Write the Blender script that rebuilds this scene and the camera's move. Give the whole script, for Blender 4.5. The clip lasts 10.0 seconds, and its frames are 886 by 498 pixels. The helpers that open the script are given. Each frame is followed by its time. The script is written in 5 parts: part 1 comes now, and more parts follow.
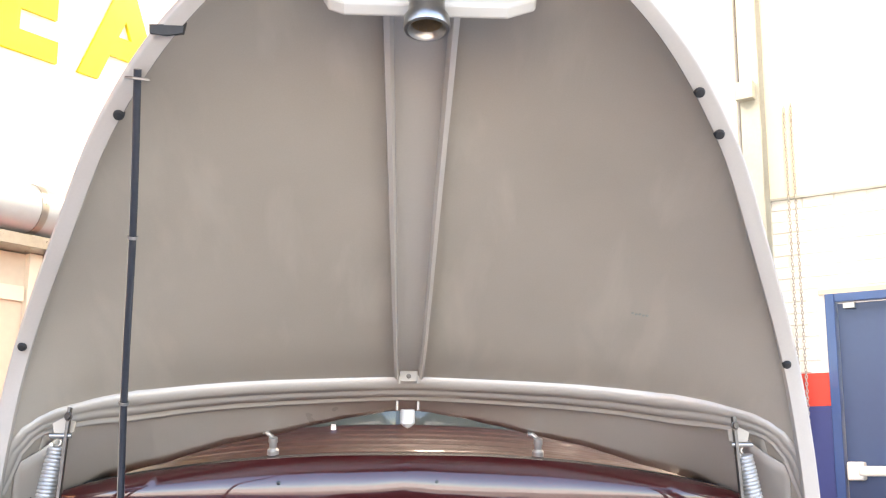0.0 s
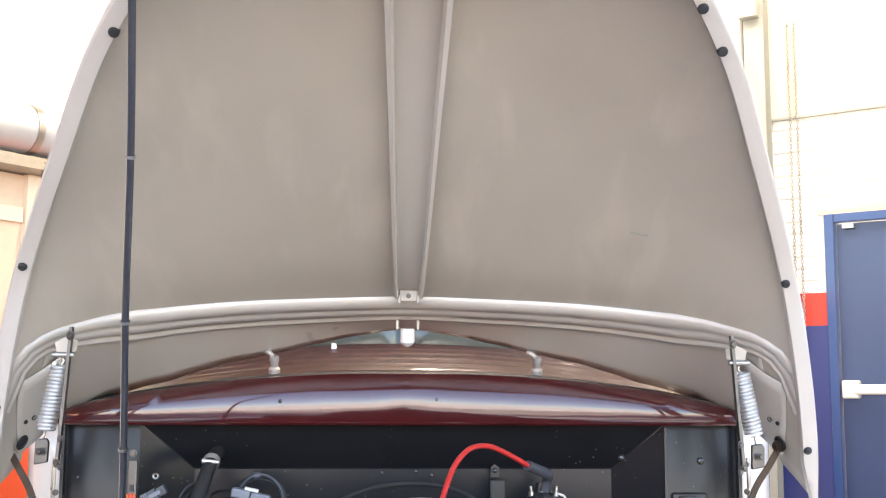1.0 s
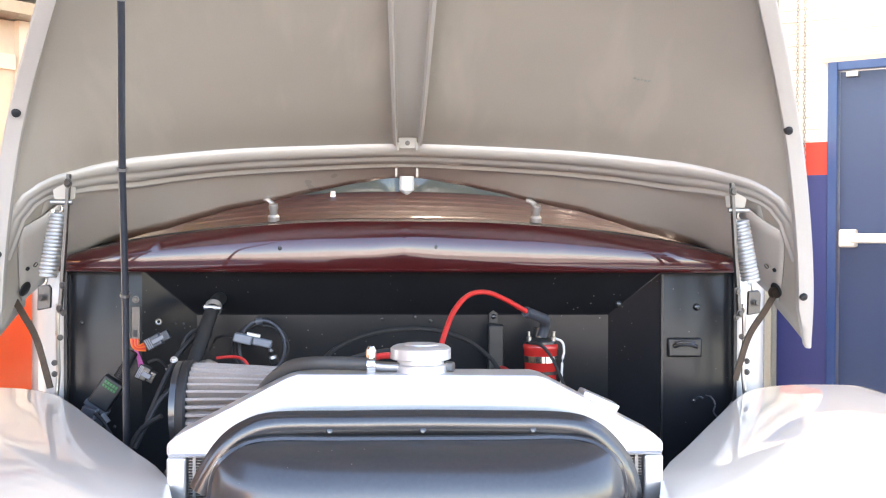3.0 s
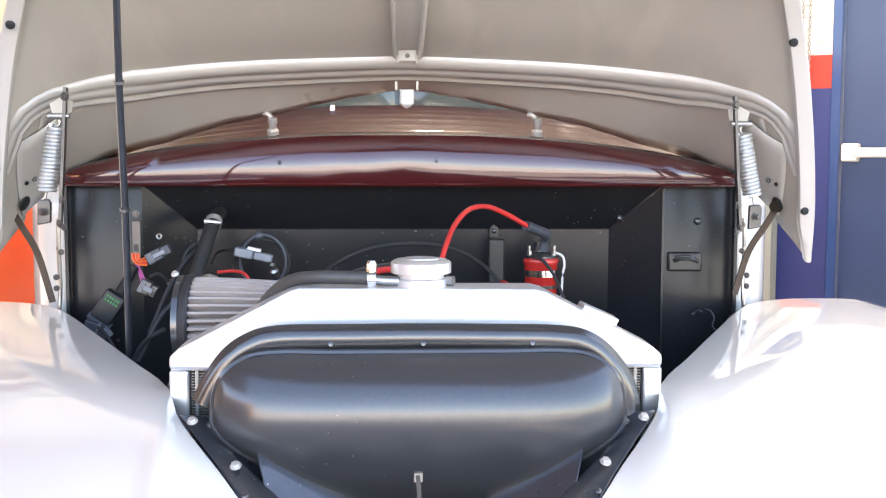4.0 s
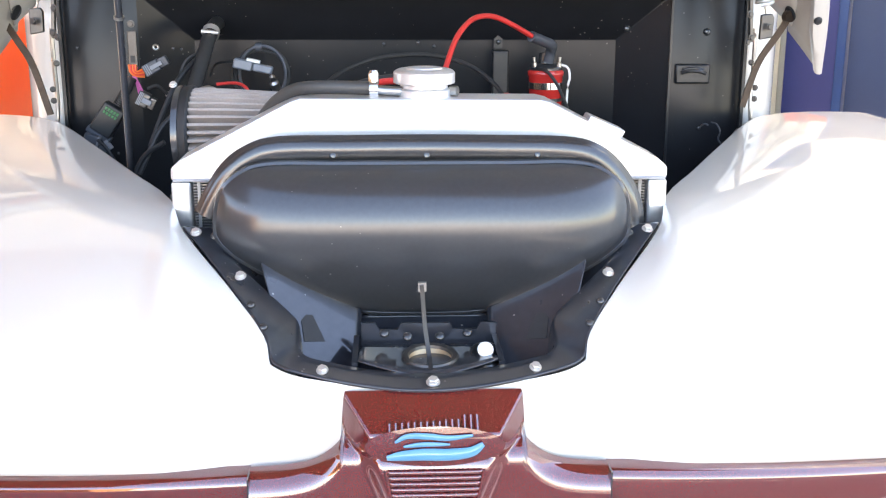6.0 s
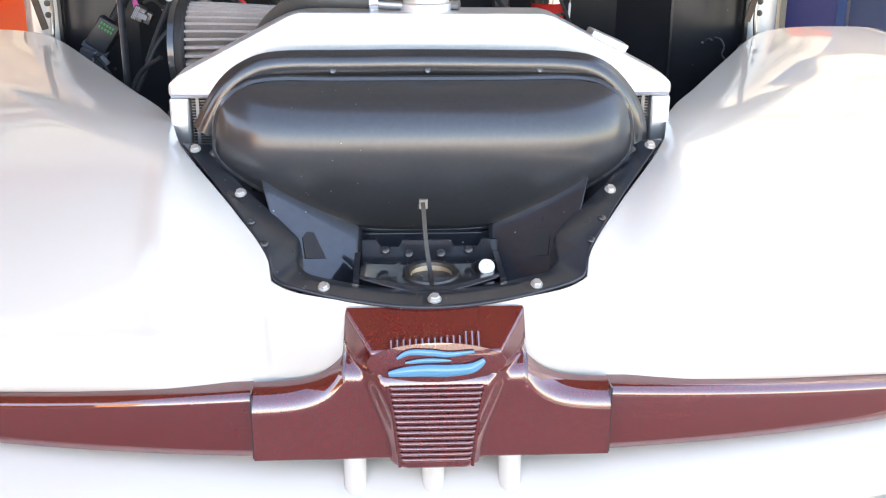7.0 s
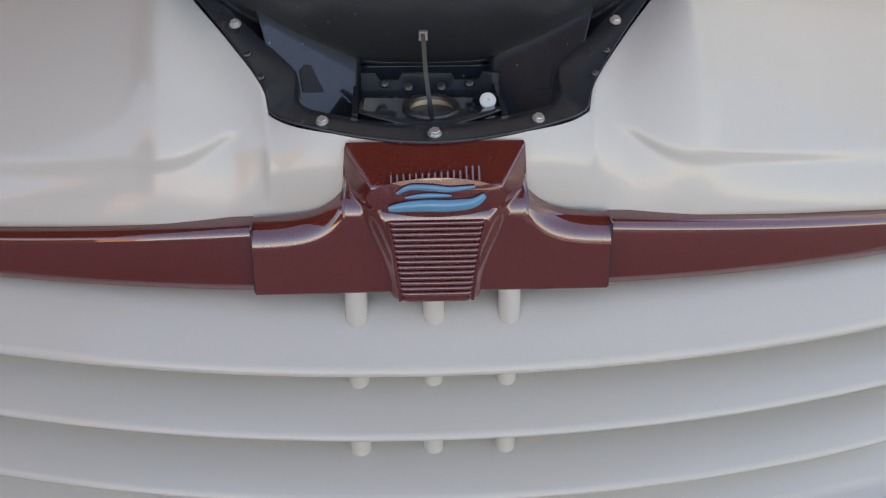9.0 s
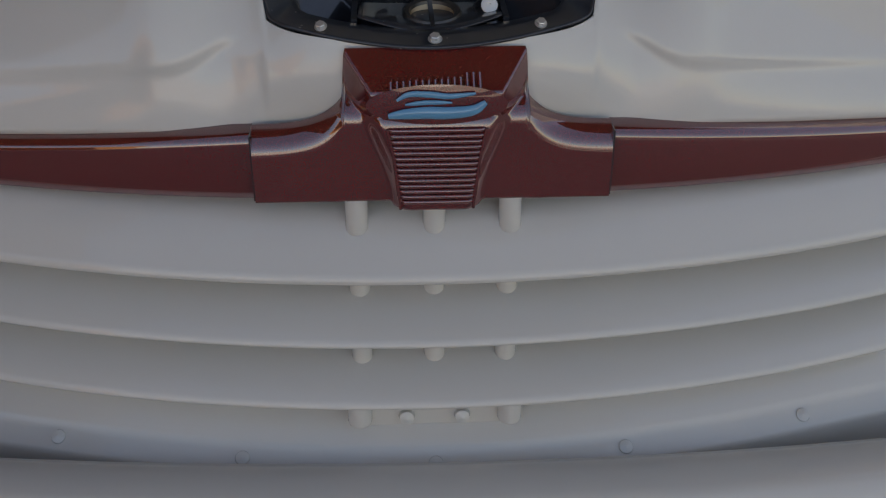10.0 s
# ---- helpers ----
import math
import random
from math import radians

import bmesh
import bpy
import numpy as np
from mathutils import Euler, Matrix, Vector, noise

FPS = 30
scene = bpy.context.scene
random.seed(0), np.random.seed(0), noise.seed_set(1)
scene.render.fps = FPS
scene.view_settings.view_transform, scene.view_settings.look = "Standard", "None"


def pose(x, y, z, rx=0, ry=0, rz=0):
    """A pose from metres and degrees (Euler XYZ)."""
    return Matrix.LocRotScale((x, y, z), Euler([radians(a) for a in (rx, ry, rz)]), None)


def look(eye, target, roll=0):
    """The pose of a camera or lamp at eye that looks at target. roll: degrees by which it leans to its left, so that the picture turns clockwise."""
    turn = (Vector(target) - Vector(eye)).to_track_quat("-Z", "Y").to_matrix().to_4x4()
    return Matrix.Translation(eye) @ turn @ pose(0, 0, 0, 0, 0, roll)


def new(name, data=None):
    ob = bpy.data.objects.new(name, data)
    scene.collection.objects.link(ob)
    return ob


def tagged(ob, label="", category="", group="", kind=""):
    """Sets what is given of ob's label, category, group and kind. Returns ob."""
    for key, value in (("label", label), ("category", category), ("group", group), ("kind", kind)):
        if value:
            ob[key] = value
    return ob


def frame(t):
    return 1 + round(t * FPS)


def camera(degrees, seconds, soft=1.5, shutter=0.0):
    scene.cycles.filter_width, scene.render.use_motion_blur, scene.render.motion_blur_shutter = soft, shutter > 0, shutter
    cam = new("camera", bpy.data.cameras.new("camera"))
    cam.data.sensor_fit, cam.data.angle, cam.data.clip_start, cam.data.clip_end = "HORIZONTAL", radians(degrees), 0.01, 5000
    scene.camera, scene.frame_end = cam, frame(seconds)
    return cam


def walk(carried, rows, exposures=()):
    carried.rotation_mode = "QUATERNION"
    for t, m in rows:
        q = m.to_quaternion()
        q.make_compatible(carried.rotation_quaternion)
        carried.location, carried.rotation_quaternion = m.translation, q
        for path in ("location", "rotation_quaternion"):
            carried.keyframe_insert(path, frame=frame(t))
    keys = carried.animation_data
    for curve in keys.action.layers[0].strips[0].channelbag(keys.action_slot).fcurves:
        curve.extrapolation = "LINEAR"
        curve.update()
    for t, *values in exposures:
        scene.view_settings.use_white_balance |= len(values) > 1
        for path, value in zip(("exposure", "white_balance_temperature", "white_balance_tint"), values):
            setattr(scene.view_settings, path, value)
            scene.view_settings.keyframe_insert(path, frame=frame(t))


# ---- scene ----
# Camera: seconds, place, yaw, pitch, roll. It tilts down over an open car bonnet.
cam = camera(43.56, 10.0, soft=1.2)
PATH = [
    (0, -0.0382, -1.9301, 1.1190, -2.85, 11.12, 0.25),
    (0.5, -0.0389, -1.9280, 1.1186, -2.90, 8.95, 0.19),
    (1, -0.0389, -1.9263, 1.1176, -2.91, 7.04, 0.20),
    (1.5, -0.0390, -1.9242, 1.1166, -2.92, 5.12, 0.22),
    (2, -0.0388, -1.9214, 1.1162, -2.94, 3.17, 0.22),
    (2.5, -0.0390, -1.9182, 1.1145, -2.97, 1.31, 0.20),
    (4, -0.0380, -1.9121, 1.1128, -2.96, -5.10, 0.17),
    (4.5, -0.0375, -1.9094, 1.1109, -2.91, -7.37, 0.11),
    (5, -0.0372, -1.9059, 1.1090, -2.88, -9.77, 0.10),
    (5.5, -0.0375, -1.9018, 1.1062, -2.85, -12.30, 0.09),
    (6, -0.0392, -1.8990, 1.1042, -2.89, -14.54, 0.19),
    (7.5, -0.0416, -1.8918, 1.1018, -2.97, -20.94, 0.22),
    (8, -0.0425, -1.8885, 1.1005, -3.03, -23.09, 0.29),
    (8.5, -0.0425, -1.8862, 1.0987, -3.02, -25.20, 0.25),
    (9, -0.0411, -1.8850, 1.0964, -3.00, -27.22, 0.26),
    (9.5, -0.0393, -1.8835, 1.0948, -2.88, -29.45, 0.20),
    (10, -0.0372, -1.8817, 1.0925, -2.77, -31.87, 0.20),
]
EXPOSURES = [(0.0, 3.14, 8200, 19.5), (2.0, 3.22, 8250, 19.5), (4.0, 3.25, 8300, 19.5), (6.2, 3.24, 8600, 18), (7.5, 2.66, 9000, 18), (8.0, 2.34, 9200, 18), (8.5, 2.0, 9300, 18.5), (9.0, 1.62, 9300, 19), (9.5, 1.28, 9300, 19), (10.0, 0.78, 9300, 19)]


def eye_pose(x, y, z, yaw, pitch, roll):
    return Matrix.Translation((x, y, z)) @ Euler((0, 0, radians(yaw))).to_matrix().to_4x4() @ Euler((radians(90 + pitch), 0, 0)).to_matrix().to_4x4() @ Euler((0, 0, radians(roll))).to_matrix().to_4x4()


walk(cam, [(t, eye_pose(*row)) for t, *row in PATH], EXPOSURES)

# ---- the room's own axes: the car stands askew in a corner of the garage ----
CORNER = Vector((0.085, 6.92, 0.0))
ALONG_R = Vector((0.788, -0.616, 0.0)).normalized()
ALONG_L = Vector((-0.616, -0.788, 0.0)).normalized()
ROOM_R, ROOM_L, ROOM_H, EAVES = 5.6, 5.7, 5.2, 3.4


def room(k, m, z):
    """k metres along the wall with the door, m metres along the wall with the sign."""
    return CORNER + ALONG_R * k + ALONG_L * m + Vector((0, 0, z))


ROOM_M = Matrix((( ALONG_R.x, -ALONG_L.x, 0, CORNER.x), (ALONG_R.y, -ALONG_L.y, 0, CORNER.y), (0, 0, 1, 0), (0, 0, 0, 1)))
# By ROOM_M's axes x runs along the door wall, -y along the sign wall, z up.

# ---- light: open shade in front of the open garage, the sun behind the building, strip lights added inside ----
world = bpy.data.worlds.new("world")
scene.world = world
world.use_nodes = True
wn = world.node_tree
sky = wn.nodes.new("ShaderNodeTexSky")
sky.sky_type, sky.sun_disc, sky.sun_elevation, sky.sun_rotation = "NISHITA", False, radians(46), radians(28)
sky.dust_density, sky.ozone_density = 0.3, 3.0
wn.links.new(sky.outputs[0], wn.nodes["Background"].inputs[0])
wn.nodes["Background"].inputs[1].default_value = 0.15


def lamp(name, kind, m, energy, colour, **more):
    data = bpy.data.lights.new(name, kind)
    data.energy, data.color = energy, colour
    if kind == "AREA":
        data.shape, data.size, data.size_y = "RECTANGLE", more["size"], more["size_y"]
    else:
        data.angle = more["angle"]
    ob = new(name, data)
    ob.matrix_world = m
    return ob


lamp("sun", "SUN", look((7, 13, 15), (0, 0, 0)), 5.0, (1.0, 0.95, 0.88), angle=radians(0.5))
# Added fill lamps under the ceiling, with no known source.
FILL_STRIPS = ((1.6, 1.7), (4.2, 1.7))
for k, m in FILL_STRIPS:
    lamp("wall_fill_lamp", "AREA", look(room(k, m, ROOM_H - 0.2), room(k, m + 0.001, 0)), 15, (1.0, 0.95, 0.88), size=0.22, size_y=2.2)


# ---- materials ----
def material(name, colour, rough=0.5, metal=0.0, coat=0.0, grain=0.0, grain_size=40.0, stain=0.0, stain_size=3.0, bump=0.0, coat_rough=0.03, spec=0.5, coat_ior=1.5, specks=0.0, smears=0.0):
    m = bpy.data.materials.new(name)
    m.use_nodes = True
    nt = m.node_tree
    b = nt.nodes["Principled BSDF"]
    b.inputs["Roughness"].default_value, b.inputs["Metallic"].default_value = rough, metal
    b.inputs["Coat Weight"].default_value, b.inputs["Coat Roughness"].default_value = coat, coat_rough
    b.inputs["Specular IOR Level"].default_value, b.inputs["Coat IOR"].default_value = spec, coat_ior
    co = nt.nodes.new("ShaderNodeTexCoord")

    def rough_noise(scale, detail):
        n = nt.nodes.new("ShaderNodeTexNoise")
        n.inputs["Scale"].default_value, n.inputs["Detail"].default_value = scale, detail
        nt.links.new(co.outputs["Object"], n.inputs["Vector"])
        return n

    fine, broad = rough_noise(grain_size, 5), rough_noise(stain_size, 4)
    mix = nt.nodes.new("ShaderNodeMix")
    mix.data_type = "RGBA"
    mix.inputs["A"].default_value = (*[c * (1 - grain) for c in colour], 1)
    mix.inputs["B"].default_value = (*[min(1, c * (1 + grain)) for c in colour], 1)
    nt.links.new(fine.outputs["Fac"], mix.inputs["Factor"])
    mix2 = nt.nodes.new("ShaderNodeMix")
    mix2.data_type, mix2.blend_type = "RGBA", "MULTIPLY"
    ramp = nt.nodes.new("ShaderNodeMapRange")
    ramp.inputs["From Min"].default_value, ramp.inputs["From Max"].default_value = 0.35, 0.7
    ramp.inputs["To Min"].default_value, ramp.inputs["To Max"].default_value = 0.0, stain
    nt.links.new(broad.outputs["Fac"], ramp.inputs["Value"])
    nt.links.new(ramp.outputs["Result"], mix2.inputs["Factor"])
    nt.links.new(mix.outputs["Result"], mix2.inputs["A"])
    mix2.inputs["B"].default_value = (0.55, 0.52, 0.48, 1)
    last = mix2.outputs["Result"]
    if specks:
        # scattered dust specks, denser in some patches
        cell = nt.nodes.new("ShaderNodeTexVoronoi")
        cell.inputs["Scale"].default_value = 70.0
        nt.links.new(co.outputs["Object"], cell.inputs["Vector"])
        patch = nt.nodes.new("ShaderNodeMapRange")
        patch.inputs["From Min"].default_value, patch.inputs["From Max"].default_value = 0.40, 0.75
        patch.inputs["To Min"].default_value, patch.inputs["To Max"].default_value = 0.0, 0.16
        nt.links.new(broad.outputs["Fac"], patch.inputs["Value"])
        dot = nt.nodes.new("ShaderNodeMath")
        dot.operation = "LESS_THAN"
        nt.links.new(cell.outputs["Distance"], dot.inputs[0])
        nt.links.new(patch.outputs["Result"], dot.inputs[1])
        amount = nt.nodes.new("ShaderNodeMath")
        amount.operation, amount.inputs[1].default_value = "MULTIPLY", specks
        nt.links.new(dot.outputs[0], amount.inputs[0])
        dust = nt.nodes.new("ShaderNodeMix")
        dust.data_type = "RGBA"
        dust.inputs["B"].default_value = (0.42, 0.41, 0.39, 1)
        nt.links.new(last, dust.inputs["A"])
        nt.links.new(amount.outputs[0], dust.inputs["Factor"])
        last = dust.outputs["Result"]
    if smears:
        # pale rubbed marks
        rub = rough_noise(6.0, 9)
        rub.inputs["Distortion"].default_value = 0.3
        along = nt.nodes.new("ShaderNodeMapping")
        along.inputs["Scale"].default_value = (2.4, 0.7, 0.7)
        nt.links.new(co.outputs["Object"], along.inputs["Vector"])
        nt.links.new(along.outputs["Vector"], rub.inputs["Vector"])
        most = nt.nodes.new("ShaderNodeMapRange")
        most.inputs["From Min"].default_value, most.inputs["From Max"].default_value = 0.54, 0.78
        most.inputs["To Min"].default_value, most.inputs["To Max"].default_value = 0.0, smears
        nt.links.new(rub.outputs["Fac"], most.inputs["Value"])
        pale = nt.nodes.new("ShaderNodeMix")
        pale.data_type = "RGBA"
        pale.inputs["B"].default_value = (*[min(1, c * 1.35) for c in colour], 1)
        nt.links.new(last, pale.inputs["A"])
        nt.links.new(most.outputs["Result"], pale.inputs["Factor"])
        last = pale.outputs["Result"]
    nt.links.new(last, b.inputs["Base Color"])
    wear = nt.nodes.new("ShaderNodeMapRange")
    wear.inputs["To Min"].default_value, wear.inputs["To Max"].default_value = max(0.01, rough - 0.25 * rough), min(1, rough + 0.25 * rough)
    nt.links.new(broad.outputs["Fac"], wear.inputs["Value"])
    nt.links.new(wear.outputs["Result"], b.inputs["Roughness"])
    if bump:
        bp = nt.nodes.new("ShaderNodeBump")
        bp.inputs["Strength"].default_value, bp.inputs["Distance"].default_value = bump, 0.002
        nt.links.new(fine.outputs["Fac"], bp.inputs["Height"])
        nt.links.new(bp.outputs["Normal"], b.inputs["Normal"])
    return m


CREAM = material("cream_paint", (0.66, 0.628, 0.57), 0.4, coat=1.0, spec=0.15, grain=0.02, grain_size=900, stain=0.05, stain_size=4.0, coat_rough=0.03)
TAUPE = material("taupe_underside_paint", (0.45, 0.40, 0.338), 0.42, coat=0.3, grain=0.05, grain_size=500, stain=0.22, stain_size=3.5, bump=0.03, coat_rough=0.26, smears=0.4)
# Glossier taupe with a raised base: pressings that catch more light are coloured lighter.
TAUPE_LIT = material("taupe_lit_gloss_paint", (0.50, 0.455, 0.405), 0.3, coat=0.9, grain=0.04, grain_size=300, stain=0.1, stain_size=6, coat_rough=0.12)
MAROON = material("maroon_paint", (0.140, 0.0115, 0.0105), 0.35, coat=1.0, grain=0.08, grain_size=800, stain=0.05, stain_size=5, spec=0.05, coat_rough=0.012, coat_ior=2.25)
# Darker copy of the maroon paint, used on the cowl face.
DARK_MAROON = material("darker_maroon_paint", (0.060, 0.007, 0.008), 0.4, coat=0.9, grain=0.15, grain_size=60, stain=0.3, stain_size=7, spec=0.1, coat_rough=0.03, coat_ior=1.75)
# Maroon browned for the cowl top: the bonnet's reflection is in the colour.
COWL_BROWN = material("brown_reflection_maroon", (0.085, 0.026, 0.020), 0.45, coat=0.35, grain=0.3, grain_size=18, stain=0.3, stain_size=30, coat_rough=0.06, spec=0.1, coat_ior=1.42)
DUSTY_RUBBER = material("dusty_grey_rubber", (0.05, 0.048, 0.045), 0.5, grain=0.2, grain_size=120, stain=0.3, stain_size=20)
BLACK = material("satin_black_paint", (0.028, 0.0285, 0.030), 0.35, coat=1.0, grain=0.3, grain_size=260, stain=0.2, stain_size=6, bump=0.02, coat_rough=0.13, spec=0.25, coat_ior=1.65)
DOME_BLACK = material("satin_black_dome", (0.030, 0.0325, 0.036), 0.4, coat=1.0, grain=0.2, grain_size=200, stain=0.15, stain_size=5, bump=0.01, coat_rough=0.17, spec=0.4, coat_ior=1.55, specks=0.25)
GLOSS_BLACK = material("gloss_black_paint", (0.028, 0.0305, 0.037), 0.3, coat=1.0, specks=0.5, grain=0.3, grain_size=90, stain=0.2, stain_size=25, coat_rough=0.03, spec=0.2, coat_ior=1.55)
BLACK_MATT = material("dusty_black_paint", (0.017, 0.0175, 0.0185), 0.36, grain=0.35, grain_size=160, stain=0.3, stain_size=5, bump=0.08)
FIREWALL_BLACK = material("semi_gloss_black", (0.0115, 0.0123, 0.0145), 0.5, coat=0.45, specks=0.3, grain=0.3, grain_size=11, stain=0.25, stain_size=6, bump=0.09, coat_rough=0.25, spec=0.1)
STEEL_DARK = material("dull_plated_steel", (0.12, 0.112, 0.105), 0.42, metal=0.9, grain=0.2, grain_size=200, stain=0.3, stain_size=30)
RUST_DARK = material("browned_steel", (0.075, 0.052, 0.038), 0.45, metal=0.5, grain=0.35, grain_size=120, stain=0.3, stain_size=25, bump=0.1)
RUBBER = material("black_rubber", (0.018, 0.018, 0.0185), 0.6, grain=0.3, grain_size=200, bump=0.1)
ALU = material("brushed_aluminium", (0.80, 0.80, 0.80), 0.38, metal=0.85, grain=0.06, grain_size=220, stain=0.1, stain_size=14, bump=0.05)
ALU_DARK = material("radiator_fins", (0.30, 0.29, 0.28), 0.45, metal=0.7, grain=0.2, grain_size=300)
CHROME = material("chrome", (0.78, 0.77, 0.75), 0.16, metal=1.0, grain=0.05, grain_size=120, stain=0.15, stain_size=30)
ZINC = material("zinc_plated_steel", (0.40, 0.39, 0.37), 0.3, metal=0.95, grain=0.12, grain_size=260, stain=0.2, stain_size=25)
SPRING = material("bright_spring_steel", (0.66, 0.64, 0.61), 0.36, metal=0.7, grain=0.1, grain_size=260, stain=0.15, stain_size=25)
RUST = material("worn_brass_steel", (0.50, 0.38, 0.24), 0.45, metal=0.7, grain=0.4, grain_size=120, stain=0.5, stain_size=30, bump=0.2)
RED = material("red_silicone", (0.62, 0.035, 0.03), 0.4, grain=0.06, grain_size=300)
RED_GLOSS = material("red_anodised", (0.55, 0.03, 0.025), 0.25, coat=0.6, grain=0.05)
ORANGE_WIRE = material("orange_wire", (0.75, 0.16, 0.03), 0.45)
PINK_WIRE = material("pink_wire", (0.55, 0.10, 0.30), 0.45)
GREEN_CONN = material("green_plastic", (0.02, 0.22, 0.07), 0.45)
LIGHT_GREY_PLASTIC = material("light_grey_plastic", (0.20, 0.22, 0.25), 0.4, grain=0.08)
GREY_PLASTIC = material("grey_plastic", (0.055, 0.062, 0.075), 0.45, grain=0.08)
WHITE_PLASTIC = material("white_plastic", (0.78, 0.76, 0.72), 0.4, grain=0.03)
COTTON = material("filter_cotton", (0.36, 0.31, 0.28), 0.8, grain=0.18, grain_size=400, stain=0.3, stain_size=20, bump=0.2)
BLUE_SCRIPT = material("light_blue_enamel", (0.085, 0.30, 0.47), 0.25, coat=0.8, grain=0.05)
GLASS_GREEN = material("tinted_windscreen", (0.10, 0.115, 0.085), 0.25, coat=0.5, grain=0.05, stain=0.2)
WALL_WHITE = material("white_wall_paint", (0.80, 0.79, 0.75), 0.6, grain=0.03, grain_size=60, stain=0.06, stain_size=1.2, bump=0.15)
WALL_TAN = material("tan_panel", (0.72, 0.66, 0.52), 0.6, grain=0.04, grain_size=30, stain=0.08, stain_size=0.8)
WALL_RED = material("red_stripe_paint", (0.62, 0.05, 0.03), 0.5, grain=0.05, stain=0.05)
WALL_BLUE = material("blue_wall_paint", (0.028, 0.042, 0.17), 0.45, grain=0.05, grain_size=40, stain=0.1, stain_size=1.5)
DOOR_BLUE = material("blue_door_paint", (0.026, 0.056, 0.145), 0.4, coat=0.3, grain=0.05, grain_size=30, stain=0.08, stain_size=2, coat_rough=0.2)
FRAME_BLUE = material("blue_frame_paint", (0.014, 0.058, 0.20), 0.35, coat=0.3, grain=0.05, stain=0.1)
CONCRETE = material("sealed_concrete", (0.42, 0.40, 0.37), 0.35, grain=0.15, grain_size=30, stain=0.4, stain_size=0.9, bump=0.1)
CEILING = material("white_ceiling", (0.78, 0.78, 0.76), 0.8, grain=0.03, stain=0.05, stain_size=0.7)
STEEL_GREY = material("grey_green_steel", (0.36, 0.38, 0.35), 0.5, metal=0.2, grain=0.1, stain=0.2, stain_size=4)
DUCT = material("galvanised_duct", (0.48, 0.53, 0.56), 0.4, metal=0.5, grain=0.08, grain_size=25, stain=0.15, stain_size=2)
YELLOW = material("yellow_sign_paint", (0.85, 0.72, 0.02), 0.5, grain=0.03)
ORANGE = material("orange_car_paint", (0.95, 0.10, 0.002), 0.4, spec=0.2, coat=0.3, grain=0.03, stain=0.05)
WOOD = material("pale_door_panel", (0.62, 0.52, 0.40), 0.55, grain=0.08, grain_size=25, stain=0.15, stain_size=2)
ASPHALT = material("worn_concrete", (0.30, 0.29, 0.275), 0.85, grain=0.3, grain_size=60, stain=0.3, stain_size=0.4)
LIGHT = bpy.data.materials.new("fill_strip_glow")
LIGHT.use_nodes = True
LIGHT.node_tree.nodes["Principled BSDF"].inputs["Emission Color"].default_value = (1, 0.97, 0.92, 1)
LIGHT.node_tree.nodes["Principled BSDF"].inputs["Emission Strength"].default_value = 2.0


# ---- mesh helpers ----
def mesh_of(name, verts, faces, mat, smooth=True):
    me = bpy.data.meshes.new(name)
    me.from_pydata([tuple(v) for v in verts], [], faces)
    me.materials.append(mat)
    if smooth:
        me.polygons.foreach_set("use_smooth", [True] * len(me.polygons))
    me.update()
    return me


def part(name, shape, mat, parent, label="", smooth=True, thick=0.0, bevel=0.0, sharp=40):
    """One mesh object under a thing or a part. shape: (verts, faces) or a bmesh."""
    if isinstance(shape, bmesh.types.BMesh):
        me = bpy.data.meshes.new(name)
        bmesh.ops.recalc_face_normals(shape, faces=shape.faces)
        shape.to_mesh(me)
        shape.free()
        me.materials.append(mat)
        if smooth:
            me.polygons.foreach_set("use_smooth", [True] * len(me.polygons))
    else:
        me = mesh_of(name, *shape, mat, smooth)
    if smooth and sharp < 180:
        me.set_sharp_from_angle(angle=radians(sharp))
    ob = new(name, me)
    ob.parent = parent
    if thick:
        mod = ob.modifiers.new("thickness", "SOLIDIFY")
        mod.thickness, mod.offset = thick, 0.0
    if bevel:
        mod = ob.modifiers.new("edges", "BEVEL")
        mod.width, mod.segments, mod.limit_method, mod.angle_limit = bevel, 2, "ANGLE", radians(35)
    return tagged(ob, label) if label else ob


def thing(name, label, category, group="", kind=""):
    return tagged(new(name), label, category, group, kind)


def spline(points, steps=6):
    """A smooth line through the points."""
    p = [Vector(q) for q in points]
    p = [2 * p[0] - p[1], *p, 2 * p[-1] - p[-2]]
    out = []
    for a, b, c, d in zip(p, p[1:], p[2:], p[3:]):
        for n in range(steps):
            u = n / steps
            out.append(0.5 * ((2 * b) + (c - a) * u + (2 * a - 5 * b + 4 * c - d) * u * u + (3 * b - a - 3 * c + d) * u**3))
    return [*out, p[-2]]


def curve_at(stations, values, t):
    """Smooth interpolation of rows of values at stations."""
    v = np.array(values, float)
    n = len(stations)
    i = min(max(int(np.searchsorted(stations, t)) - 1, 0), n - 2)
    h = stations[i + 1] - stations[i]
    u = (t - stations[i]) / h

    def slope(k):
        a, b = max(k - 1, 0), min(k + 1, n - 1)
        return (v[b] - v[a]) / (stations[b] - stations[a]) * h

    return (2 * u**3 - 3 * u * u + 1) * v[i] + (u**3 - 2 * u * u + u) * slope(i) + (3 * u * u - 2 * u**3) * v[i + 1] + (u**3 - u * u) * slope(i + 1)


def sheet(f, us, vs):
    verts = [f(u, v) for u in us for v in vs]
    n = len(vs)
    return verts, [(i * n + j, i * n + j + 1, (i + 1) * n + j + 1, (i + 1) * n + j) for i in range(len(us) - 1) for j in range(n - 1)]


